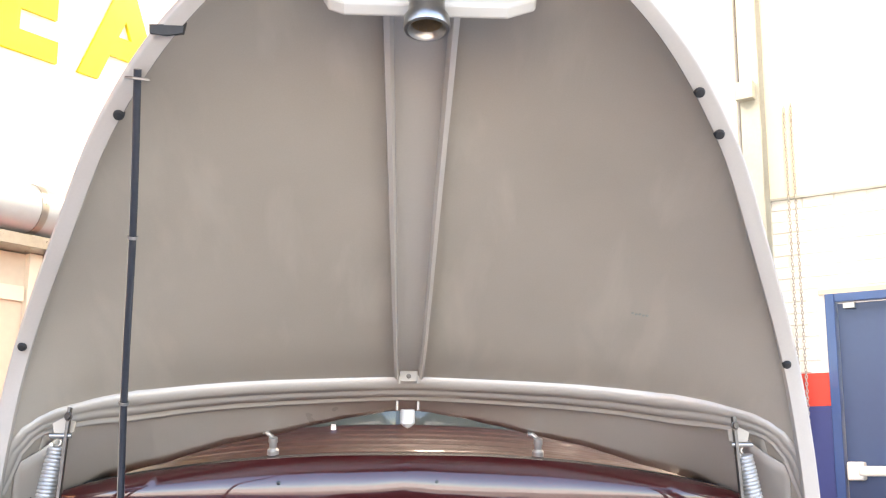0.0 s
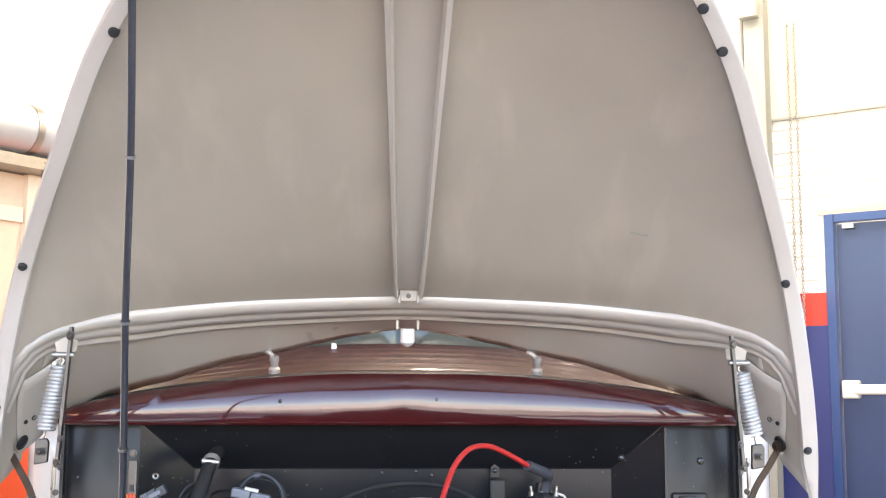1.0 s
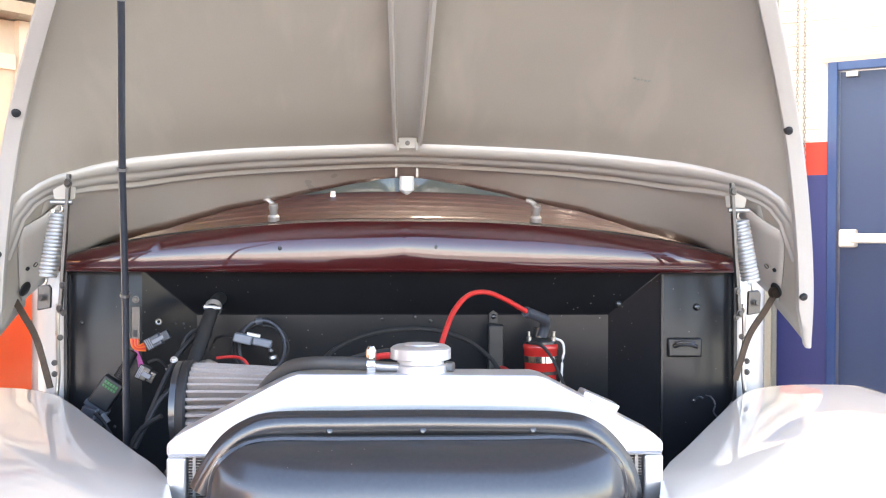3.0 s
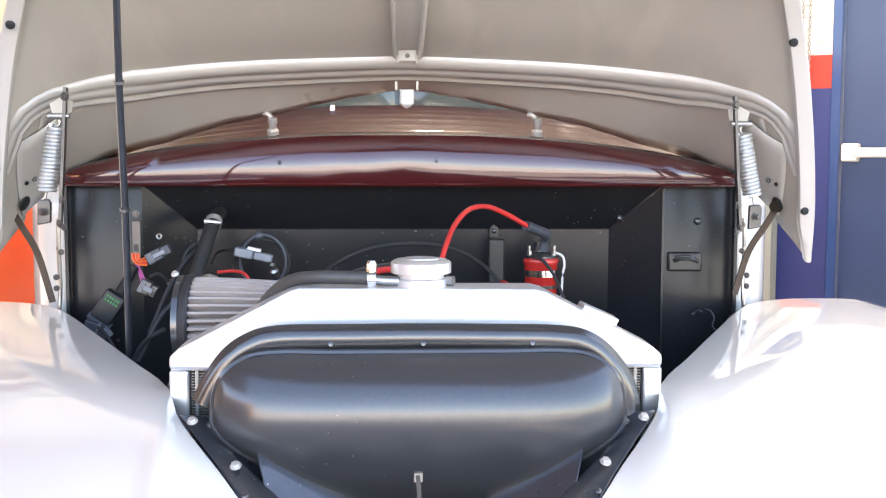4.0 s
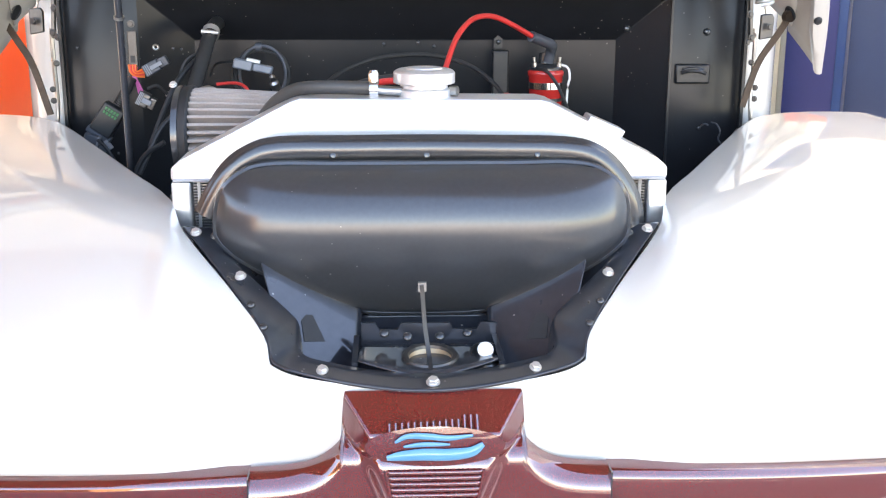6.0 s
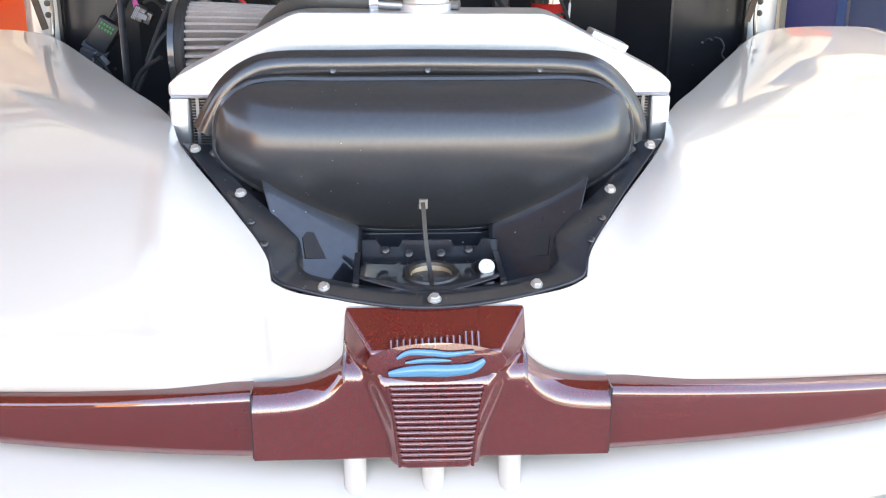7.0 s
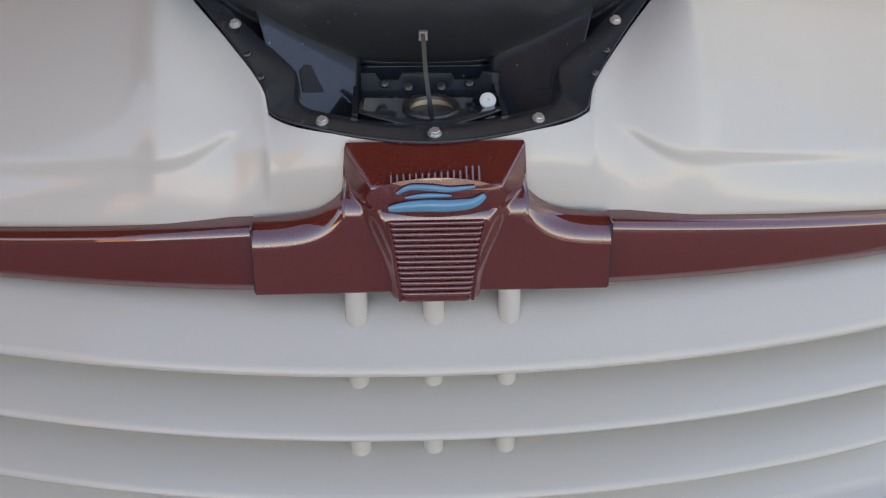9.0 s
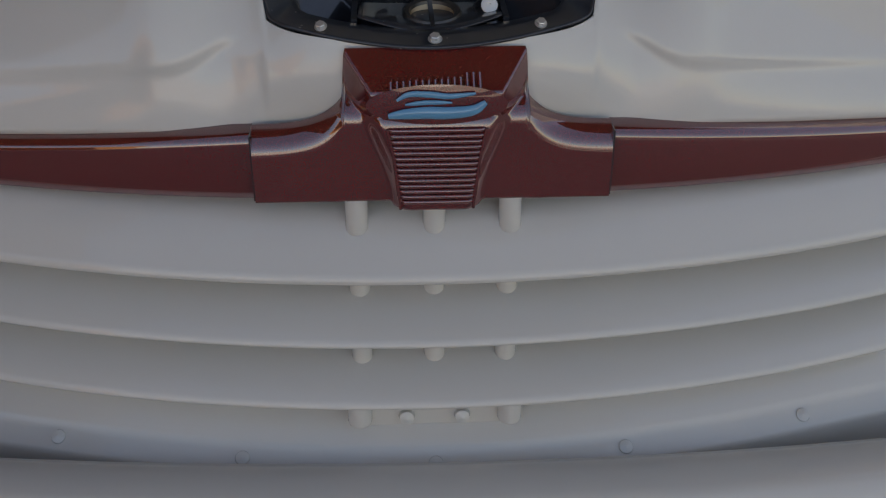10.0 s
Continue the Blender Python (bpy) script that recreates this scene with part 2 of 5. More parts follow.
def sweep(path, profile, ref=(0, 0, 1), caps=True):
    """A closed profile of (side, up) carried along a path."""
    ref, verts, n = Vector(ref), [], len(profile)
    for i, p in enumerate(path):
        tangent = (path[min(i + 1, len(path) - 1)] - path[max(i - 1, 0)]).normalized()
        side = tangent.cross(ref)
        side = side.normalized() if side.length > 1e-4 else tangent.orthogonal().normalized()
        up = side.cross(tangent)
        verts += [p + side * a + up * b for a, b in profile]
    faces = [(i * n + j, i * n + (j + 1) % n, (i + 1) * n + (j + 1) % n, (i + 1) * n + j) for i in range(len(path) - 1) for j in range(n)]
    if caps:
        faces += [tuple(range(n))[::-1], tuple(range((len(path) - 1) * n, len(path) * n))]
    return verts, faces


def ring(r, n=10, squash=1.0):
    return [(r * math.cos(2 * math.pi * k / n), r * squash * math.sin(2 * math.pi * k / n)) for k in range(n)]


def tube(points, r, n=10, steps=5, ref=(0.13, 0.21, 0.97)):
    return sweep(spline(points, steps), ring(r, n), ref)


def lathe(profile, base, axis, n=24):
    """Rows of (distance along axis, radius), turned round an axis at base."""
    axis, base = Vector(axis).normalized(), Vector(base)
    side = axis.orthogonal().normalized()
    other = axis.cross(side)
    verts = [base + axis * d + (side * math.cos(2 * math.pi * k / n) + other * math.sin(2 * math.pi * k / n)) * max(r, 1e-5) for d, r in profile for k in range(n)]
    faces = [(i * n + k, i * n + (k + 1) % n, (i + 1) * n + (k + 1) % n, (i + 1) * n + k) for i in range(len(profile) - 1) for k in range(n)]
    return verts, faces


def block(lo, hi, m=None):
    bm = bmesh.new()
    bmesh.ops.create_cube(bm, size=1)
    for v in bm.verts:
        v.co = Vector([lo[i] + (hi[i] - lo[i]) * (v.co[i] + 0.5) for i in range(3)])
        if m:
            v.co = m @ v.co
    return bm


def plate(outline, y0, y1, m=None):
    """An outline of (x, z) made solid between two depths."""
    n = len(outline)
    verts = [Vector((x, y0, z)) for x, z in outline] + [Vector((x, y1, z)) for x, z in outline]
    if m:
        verts = [m @ v for v in verts]
    faces = [tuple(range(n)), tuple(range(n, 2 * n))[::-1]] + [(i, i + n, (i + 1) % n + n, (i + 1) % n) for i in range(n)]
    bm = bmesh.new()
    made = [bm.verts.new(v) for v in verts]
    for f in faces:
        bm.faces.new([made[i] for i in f])
    return bm


def joined(*shapes):
    verts, faces = [], []
    for v, f in shapes:
        faces += [tuple(i + len(verts) for i in face) for face in f]
        verts += list(v)
    return verts, faces


HEX = mesh_of("bolt", *joined(lathe([(0, 0), (0, 1.35), (0.16, 1.35), (0.20, 0.9)], (0, 0, 0), (0, 0, 1), 18), lathe([(0.16, 1.05), (0.85, 1.05), (1.0, 0.9), (1.0, 0)], (0, 0, 0), (0, 0, 1), 6)), SPRING, smooth=False)
DULL_HEX = mesh_of("bolt", *lathe([(0, 0), (0, 1.45), (0.18, 1.45), (0.22, 1.0), (0.75, 1.0), (0.9, 0.85), (0.9, 0)], (0, 0, 0), (0, 0, 1), 6 * 2), STEEL_DARK, smooth=False)
ROUND = mesh_of("bolt", *lathe([(0, 0), (0, 1.1), (0.35, 1.0), (0.62, 0.6), (0.7, 0)], (0, 0, 0), (0, 0, 1), 12), BLACK)


def bolt(parent, place, normal, r=0.006, data=None, name="bolt"):
    ob = new(name, data or HEX)
    ob.matrix_world = Matrix.Translation(place) @ Vector(normal).normalized().to_track_quat("Z", "Y").to_matrix().to_4x4() @ Matrix.Diagonal((r, r, r, 1))
    ob.parent = parent
    return ob


# ---- setting ----
def structure(name, shape, mat, label="", **more):
    return tagged(part(name, shape, mat, None, **more), label, kind="structure")


ground = structure("ground", block((-60, -60, -0.06), (60, 60, -0.02)), ASPHALT, "worn concrete yard outside the garage")
floor = structure("floor", block((-0.2, -ROOM_L, -0.016), (ROOM_R, 0.2, 0.0), ROOM_M), CONCRETE, "grey sealed concrete garage floor")
ceiling = structure("ceiling", block((-0.2, -EAVES, ROOM_H), (ROOM_R + 0.2, 0.2, ROOM_H + 0.2), ROOM_M), CEILING, "white garage ceiling")


def wall_with_gap(name, lo, hi, gap, axis, mat, label):
    """A wall box with one doorway cut out along the axis, built from piers and a lintel."""
    bm = bmesh.new()
    a0, a1, top = gap
    for s0, s1, z0, z1 in ((lo[axis], a0, lo[2], hi[2]), (a1, hi[axis], lo[2], hi[2]), (a0, a1, top, hi[2])):
        p, q = list(lo), list(hi)
        p[axis], q[axis], p[2], q[2] = s0, s1, z0, z1
        made = bmesh.ops.create_cube(bm, size=1)["verts"]
        for v in made:
            v.co = ROOM_M @ Vector([p[i] + (q[i] - p[i]) * (v.co[i] + 0.5) for i in range(3)])
    return structure(name, bm, mat, label, smooth=False)


wall_far = structure("wall_far", block((ROOM_R, -2.6, 0), (ROOM_R + 0.2, 0, ROOM_H), ROOM_M), WALL_WHITE, "white side wall of the garage")
# Unseen wall, raised far above the roof to keep the sun off the car.
sun_block_lintel = structure("sun_block_lintel", block((-0.2, -EAVES - 0.3, ROOM_H - 0.2), (ROOM_R + 0.2, -EAVES - 0.004, 9.5), ROOM_M), WALL_TAN, "tall tan wall out of view, added to block the sun")
# Two unseen brown slabs overhead, added to cut the sky out of the reflections.
reflection_slab = structure("reflection_slab", block((-6.0, -7.8, 4.6), (7.0, -EAVES - 0.31, 4.75), ROOM_M), material("brown_overhead_slab", (0.26, 0.17, 0.11), 0.8, grain=0.1, grain_size=20, stain=0.3, stain_size=1.0), "brown slab out of view overhead, added for dark reflections")
structure("reflection_slab_wing", block((-6.0, -13.5, 4.6), (3.6, -7.81, 4.75), ROOM_M), reflection_slab.data.materials[0], "second brown slab out of view, added for dark reflections")
# Unseen wall, added so its shadow covers the ground right of the car.
shade_wall = structure("shade_wall", block((ROOM_R + 0.21, 0, 0), (16, 0.2, 9.0), ROOM_M), WALL_WHITE, "tall white wall out of view, added to shade the ground")
wall_sign = structure("wall_sign", block((-0.2, -ROOM_L, 0), (0, 0.0, ROOM_H), ROOM_M), WALL_WHITE, "white wall with large yellow painted letters")
# Unseen walls round the yard, added to tint the bounce light and fill reflections.
yard_tan = material("tan_bounce_paint", (0.47, 0.25, 0.12), 0.8, grain=0.2, grain_size=12, stain=0.2, stain_size=0.5, bump=0.1)
structure("warm_bounce_wall", block((-5.0, -16.0, -0.02), (5.0, -15.5, 3.0), ROOM_M), yard_tan, "tan wall out of view, added for warm bounce and reflections")
yard_white = material("pale_reflection_paint", (0.55, 0.57, 0.60), 0.6, grain=0.05, grain_size=12, stain=0.15, stain_size=0.5)
structure("pale_reflection_wall", block((5.6, -20.6, -0.02), (26, -20.0, 2.3), ROOM_M), yard_white, "low pale wall out of view, added for bright reflections")
structure("warm_bounce_side", block((-6.5, -16.0, -0.02), (-6.02, -5.9, 4.5), ROOM_M), yard_tan, "tan side wall out of view, added for warm bounce")
# The wall with the door: tan panelling above, painted brick below, a red stripe and a blue dado.
DOOR_K0, DOOR_K1, DOOR_TOP = 3.36, 4.36, 2.175
wall_door = wall_with_gap("wall_door", (0, 0, 0), (ROOM_R, 0.2, ROOM_H), (DOOR_K0, DOOR_K1, DOOR_TOP), 0, WALL_WHITE, "white painted brick wall with a blue door")


def on_wall(k0, k1, z0, z1, d0, d1):
    return block((k0, -d1, z0), (k1, -d0, z1), ROOM_M)


part("upper_panel", on_wall(2.99, ROOM_R - 0.01, 2.85, ROOM_H - 0.01, 0.0, 0.03), WALL_TAN, wall_door, "tan wall panel")
part("panel_edge", on_wall(2.99, ROOM_R - 0.01, 2.835, 2.85, 0.0, 0.036), STEEL_GREY, wall_door)
for k0, k1 in ((0.02, DOOR_K0 - 0.02), (DOOR_K1 + 0.05, ROOM_R - 0.02)):
    part("red_stripe", on_wall(k0, k1, 1.5, 1.705, 0.0, 0.017), WALL_RED, wall_door, "red painted stripe")
    part("blue_dado", on_wall(k0, k1, 0.0, 1.5, 0.0, 0.016), WALL_BLUE, wall_door, "blue painted lower wall")
door_1 = structure("door_1", on_wall(DOOR_K0 + 0.045, DOOR_K1 - 0.045, 0.01, DOOR_TOP - 0.04, -0.07, -0.02), DOOR_BLUE, "closed blue metal door with a white push bar", bevel=0.003)
for k0, k1, z0, z1 in ((DOOR_K0 - 0.018, DOOR_K0 + 0.04, 0, DOOR_TOP + 0.02), (DOOR_K1 - 0.04, DOOR_K1 + 0.045, 0, DOOR_TOP + 0.02), (DOOR_K0 + 0.042, DOOR_K1 - 0.042, DOOR_TOP - 0.035, DOOR_TOP + 0.02)):
    part("door_frame", on_wall(k0, k1, z0, z1, -0.09, 0.03), FRAME_BLUE, door_1, "blue steel door frame", bevel=0.004)
part("lintel_trim", on_wall(DOOR_K0 - 0.06, DOOR_K1 + 0.05, DOOR_TOP + 0.021, DOOR_TOP + 0.05, 0, 0.02), WOOD, door_1, "tan strip above the frame")
part("push_bar", on_wall(DOOR_K0 + 0.13, DOOR_K1 - 0.13, 1.075, 1.135, 0.03, 0.07), WHITE_PLASTIC, door_1, "white push bar", bevel=0.012)
for k in (DOOR_K0 + 0.06, DOOR_K1 - 0.16):
    part("bar_bracket", on_wall(k, k + 0.1, 1.05, 1.16, -0.02, 0.06), WHITE_PLASTIC, door_1, bevel=0.012)
part("door_stop", on_wall(DOOR_K0 + 0.09, DOOR_K0 + 0.16, DOOR_TOP - 0.075, DOOR_TOP - 0.045, -0.02, 0.02), ZINC, door_1)

column = tagged(thing("steel_column", "grey-green steel column in front of the wall", "column"))
bmc = bmesh.new()
for lo, hi in (((2.91, -0.16, 0), (3.04, -0.148, ROOM_H)), ((2.91, -0.06, 0), (3.04, -0.048, ROOM_H)), ((2.97, -0.148, 0), (2.98, -0.06, ROOM_H))):
    made = bmesh.ops.create_cube(bmc, size=1)["verts"]
    for v in made:
        v.co = ROOM_M @ Vector([lo[i] + (hi[i] - lo[i]) * (v.co[i] + 0.5) for i in range(3)])
part("steel_section", bmc, STEEL_GREY, column, smooth=False)
part("conduit", sweep([room(2.86, 0.05, 0.0), room(2.86, 0.05, ROOM_H)], ring(0.014, 8), (1, 0, 0)), ZINC, column)
part("switch_box", on_wall(2.90, 3.02, 3.50, 3.62, 0.17, 0.23), STEEL_GREY, column, bevel=0.004)

# hanging loop of pull chain beside the door
chain = thing("pull_chain", "pale steel pull chain hanging against the wall", "chain")
link_path = [Vector((0.010 * math.cos(a) * 0.7, 0, 0.010 * math.sin(a) * 1.5)) for a in np.linspace(0, 2 * math.pi, 11)]
LINK = mesh_of("link", *sweep(link_path, ring(0.0032, 5), (0, 1, 0), caps=False), ZINC)
for n in range(96):
    for dk in (0.0, 0.045):
        ob = new("link", LINK)
        ob.matrix_world = Matrix.Translation(room(3.165 + dk, 0.06, 1.32 + 0.0225 * n)) @ pose(0, 0, 0, 0, 0, -38 + 90 * (n % 2))
        ob.parent = chain

# the sign wall: letters, duct, gate beam, pale door panels
sign_m = Matrix(((-ALONG_L.x, 0, ALONG_R.x, 0), (-ALONG_L.y, 0, ALONG_R.y, 0), (0, 1, 0, 0), (0, 0, 0, 1)))


def letter(character, m_left, z, size):
    data = bpy.data.curves.new("letter", "FONT")
    data.body, data.size, data.extrude, data.offset = character, size, 0.012, 0.028
    made = bpy.data.objects.new("letter", data)
    me = bpy.data.meshes.new_from_object(made)
    me.materials.clear()
    me.materials.append(YELLOW)
    ob = new("letter", me)
    ob.matrix_world = Matrix.Translation(room(0.015, m_left, z)) @ sign_m
    ob.parent = sign
    return ob


sign = thing("wall_sign_letters", "large yellow capital letters on a white wall", "sign")
letter("E", 3.80, 3.42, 0.86)
letter("A", 3.18, 3.42, 0.86)
duct = thing("ventilation_duct", "grey galvanised round duct running along the wall", "duct")
part("duct_pipe", sweep([room(0.26, 0.9 + 0.55 * n, 2.45) for n in range(9)], ring(0.13, 28)), DUCT, duct)
for n in range(3):
    part("duct_collar", sweep([room(0.26, 2.2 + 1.4 * n, 2.45), room(0.26, 2.24 + 1.4 * n, 2.45)], ring(0.135, 28)), ZINC, duct)
beam = tagged(structure("gate_beam", block((0.0, -5.35, 2.245), (0.3, -1.2, 2.305), ROOM_M), ZINC, "light steel beam under the duct"))
panels = tagged(structure("pale_partition", block((0.0, -5.35, 0.0), (0.10, -3.44, 2.24), ROOM_M), WOOD, "pale panelled partition below the beam"))
part("partition_post", block((0.0, -3.52, 0.0), (0.14, -3.442, 2.242), ROOM_M), WALL_TAN, panels, "pale timber post")
part("partition_rail", block((0.09, -5.35, 1.98), (0.125, -3.53, 2.06), ROOM_M), WALL_TAN, panels)
# No opening here: a black strip gives the gap its darkness.
part("gap_dark_strip", block((0.0, -3.43, 0.0), (0.02, -3.2, 2.24), ROOM_M), RUBBER, panels, "black strip for the dark of the gap beside the partition")

# added strip lights, out of view, that brighten the back walls
for k, m in FILL_STRIPS:
    lampthing = thing("fill_strip", "white glowing strip out of view, added to brighten the walls", "ceiling light", "garage strip lights")
    part("housing", block((k - 0.14, -m - 1.15, ROOM_H - 0.12), (k + 0.14, -m + 1.15, ROOM_H), ROOM_M), WALL_WHITE, lampthing, bevel=0.01)
    part("diffuser", block((k - 0.11, -m - 1.1, ROOM_H - 0.16), (k + 0.11, -m + 1.1, ROOM_H - 0.121), ROOM_M), LIGHT, lampthing, bevel=0.01)

# ======== the car ========
car = thing("classic_car", "cream and maroon classic car with its bonnet open", "car")

# ---- bonnet: a crowned shell, hinged at the rear, leaning open over the engine bay ----
HOOD_S = [0, 0.1, 0.2, 0.35, 0.5, 0.65, 0.8, 1.0]
HOOD_RIDGE = [(0.22, 1.225), (0.10, 1.264), (-0.01, 1.31), (-0.16, 1.41), (-0.32, 1.525), (-0.47, 1.63), (-0.62, 1.735), (-0.82, 1.85)]
HOOD_EDGE = [(0.707, 0.0, 0.922), (0.687, -0.06, 1.0255), (0.653, -0.13, 1.151), (0.60, -0.22, 1.298), (0.50, -0.40, 1.44), (0.409, -0.55, 1.555), (0.285, -0.70, 1.65), (0.07, -0.86, 1.76)]


def hood_at(s, a):
    """s from the rear edge (0) to the nose (1), a from one side (-1) to the other (1)."""
    r, e = curve_at(HOOD_S, HOOD_RIDGE, s), curve_at(HOOD_S, HOOD_EDGE, s)
    g = min(1, s / 0.35)
    k = 0.3 * abs(a) ** 1.3 + 0.7 * abs(a) ** (6.5 - 2.9 * g)
    ky = 0.15 * abs(a) ** 1.5 + 0.85 * abs(a) ** (8 - 5 * g)
    return Vector((a * e[0], r[0] + (e[1] - r[0]) * ky, r[1] + (e[2] - r[1]) * k))


def hood_in(s, a, lift):
    """A point lifted off the shell's underside."""
    d = 0.004
    n = (hood_at(min(s + d, 1), a) - hood_at(max(s - d, 0), a)).cross(hood_at(s, min(a + d, 1)) - hood_at(s, max(a - d, -1))).normalized()
    p = hood_at(s, a)
    if n.dot(Vector((-p.x * 1.5, -0.5, -0.5))) < 0:
        n = -n
    return p + n * lift


BRACE_A = [0.0, 0.32, 0.64, 0.834, 0.905, 0.955, 0.982]
BRACE_S = [0.083, 0.097, 0.121, 0.162, 0.178, 0.168, 0.125]


def rear_start(a):
    v = min(1.0, max(0.0, (abs(a) - 0.90) / 0.05))
    return (float(curve_at(BRACE_A, [(q,) for q in BRACE_S], min(abs(a), 0.98))[0]) - 0.004) * (1 - v * v * (3 - 2 * v))


hood = part("hood", sheet(lambda s, a: hood_at(rear_start(a) + (1 - rear_start(a)) * s, a), np.linspace(0, 1, 41), np.linspace(-1, 1, 81)), TAUPE, car, "open bonnet, taupe painted underside", thick=0.004, sharp=180)
for side in (-1, 1):
    def lip(s, w, side=side):
        e = hood_at(s, side)
        ahead = (hood_at(min(s + 0.01, 1), side) - hood_at(max(s - 0.01, 0), side)).normalized()
        inward = Vector((-side, 0, 0))
        down = ahead.cross(inward) * side
        if down.y + down.z > 0:
            down = -down
        width = 0.025 * min(1, 0.35 + s * 9)
        prof = [(-0.003, -0.012), (-0.003, 0.006), (0.001, 0.009), (width - 0.002, 0.008), (width, 0.004), (width, -0.006)]
        a, b = prof[w]
        return e + inward * a + down * b
    flange = part("edge_flange", sheet(lip, np.linspace(0.0, 1, 60), range(6)), TAUPE_LIT, hood, "folded edge of the bonnet, its brighter light put into paler paint", sharp=60)

# the shell's rear part tucks down behind the cowl and hides most of the windscreen
REAR_X = [0.0, 0.08, 0.19, 0.24, 0.36, 0.46, 0.56, 0.63, 0.70]
REAR_Z = [(1.2265,), (1.217,), (1.193,), (1.182,), (1.155,), (1.124,), (1.095,), (1.052,), (1.0,)]


def rear(u, v):
    x = 0.665 * u
    low = Vector((x, 0.205 + 0.03 * x * x, float(curve_at(REAR_X, REAR_Z, abs(x))[0]) + 0.0012 * math.sin(61 * x) * math.sin(23 * x)))
    top = hood_in(rear_start(0.92 * u) + 0.004, 0.92 * u, 0.002)
    return top.lerp(low, v)


# Same paint as the shell; its brighter front light is put into the colour.
part("rear_flange", sheet(rear, np.linspace(-1, 1, 101), np.linspace(0, 1, 7)), TAUPE_LIT, hood, "taupe rear edge of the bonnet", thick=0.003, sharp=180)

# centre channel, wider towards the nose
channel_profile = [(-1.24, 0.0), (-1.2, 0.023), (-1.0, 0.026), (-0.9, 0.022), (-0.86, 0.006), (-0.4, 0.004), (0.0, 0.006), (0.4, 0.004), (0.86, 0.006), (0.9, 0.022), (1.0, 0.026), (1.2, 0.023), (1.24, 0.0)]


def channel(s, j):
    half = 0.0205 + 0.0225 * (s - 0.16) / 0.64
    u, lift = channel_profile[j]
    p = hood_in(s, 0.0, lift)
    p.x = u * half
    return p


part("centre_channel", sheet(channel, np.linspace(0.165, 0.86, 30), range(len(channel_profile))), TAUPE_LIT, hood, "taupe pressed channel down the middle", sharp=50)
for x in (-0.0165, 0.0165):
    part("channel_foot", block((x - 0.0022, 0.034, 1.262), (x + 0.0022, 0.045, 1.277)), TAUPE, hood, bevel=0.001)

foot_plate = part("channel_plate", block((-0.0160, 0.0365, 1.2665), (0.0160, 0.0395, 1.2870)), TAUPE, hood, "small plate joining the channel to the brace", bevel=0.001)
bolt(foot_plate, (0.0, 0.0365, 1.276), (0, -1, -0.1), 0.003, DULL_HEX)

# cross brace: a double-ridged rail that curls down at both ends

def brace_line(lift, shift):
    line = []
    for a in np.linspace(-0.982, 0.982, 81):
        s = float(curve_at(BRACE_A, [(q,) for q in BRACE_S], abs(a))[0]) + shift * (1 - abs(a) ** 6)
        line.append(hood_in(max(s, 0.002), a * (1 - 0.03 * (shift < 0) * abs(a) ** 8), lift))
    return line


BRACE_PROFILE = [(0.050, 0.000), (0.048, 0.010), (0.040, 0.0145), (0.024, 0.0150), (0.019, 0.0120), (0.014, 0.0150), (-0.003, 0.0165), (-0.009, 0.0115), (-0.014, 0.0110), (-0.018, 0.0155), (-0.026, 0.0160), (-0.030, 0.0100), (-0.031, 0.0000)]


def brace_shape():
    """The pressing's ridged profile, carried along its line on the bonnet and slimmer towards its ends."""
    line, lifted = brace_line(0.0, 0.010), brace_line(0.01, 0.010)
    n, m, verts = len(line), len(BRACE_PROFILE), []
    for i, p in enumerate(line):
        tangent = (line[min(i + 1, n - 1)] - line[max(i - 1, 0)]).normalized()
        up = (lifted[i] - p).normalized()
        side = up.cross(tangent).normalized()
        slim = 1 - 0.45 * min(1, max(0, abs(2 * i / (n - 1) - 1) - 0.72) / 0.2)
        verts += [p + side * a * slim + up * b * slim for a, b in BRACE_PROFILE]
    return verts, [(i * m + j, i * m + j + 1, (i + 1) * m + j + 1, (i + 1) * m + j) for i in range(n - 1) for j in range(m - 1)]


brace = part("cross_brace", brace_shape(), TAUPE_LIT, hood, "glossy pressed cross brace", sharp=180)

# striker of the bonnet's safety stop, below the brace
stop = part("rubber_stop", lathe([(0, 0), (0, 0.013), (0.025, 0.0135), (0.028, 0.010), (0.031, 0.007), (0.034, 0.0)], (0.0, 0.10, 1.221), (0, 0.1, -1), 16), WHITE_PLASTIC, hood, "white rubber buffer below the brace")
for x in (-0.019, 0.019):
    part("buffer_tab", block((x - 0.002, 0.10, 1.220), (x + 0.002, 0.12, 1.236)), TAUPE, hood)

# latch plate and striker tube at the nose
plate_z, plate_y = 1.657, -0.70
part("latch_plate", plate([(-0.115, 0.012), (-0.095, 0.0), (0.10, 0.0), (0.135, 0.02), (0.15, 0.11), (-0.15, 0.11)], 0.0, 0.02, Matrix.Translation((0, plate_y, plate_z)) @ pose(0, 0, 0, -38)), CREAM, hood, "pale latch plate at the bonnet's nose", bevel=0.004, smooth=False)
tube_axis = Vector((0, -0.2, -0.98))
part("striker_tube", lathe([(0.09, 0.0205), (0.05, 0.0205), (0.042, 0.023), (0.036, 0.021), (0.03, 0.021), (0.018, 0.022), (0.012, 0.0265), (0.002, 0.0275), (-0.003, 0.026), (-0.004, 0.0225), (0.0, 0.019), (0.05, 0.0175), (0.06, 0.0)], Vector((0.002, -0.725, 1.6165)), -tube_axis, 36), ZINC, hood, "dull metal striker tube")
part("tube_lining", lathe([(0.006, 0.0188), (0.055, 0.017), (0.056, 0.0)], Vector((0.002, -0.725, 1.6165)), -tube_axis, 24), RUST, hood)

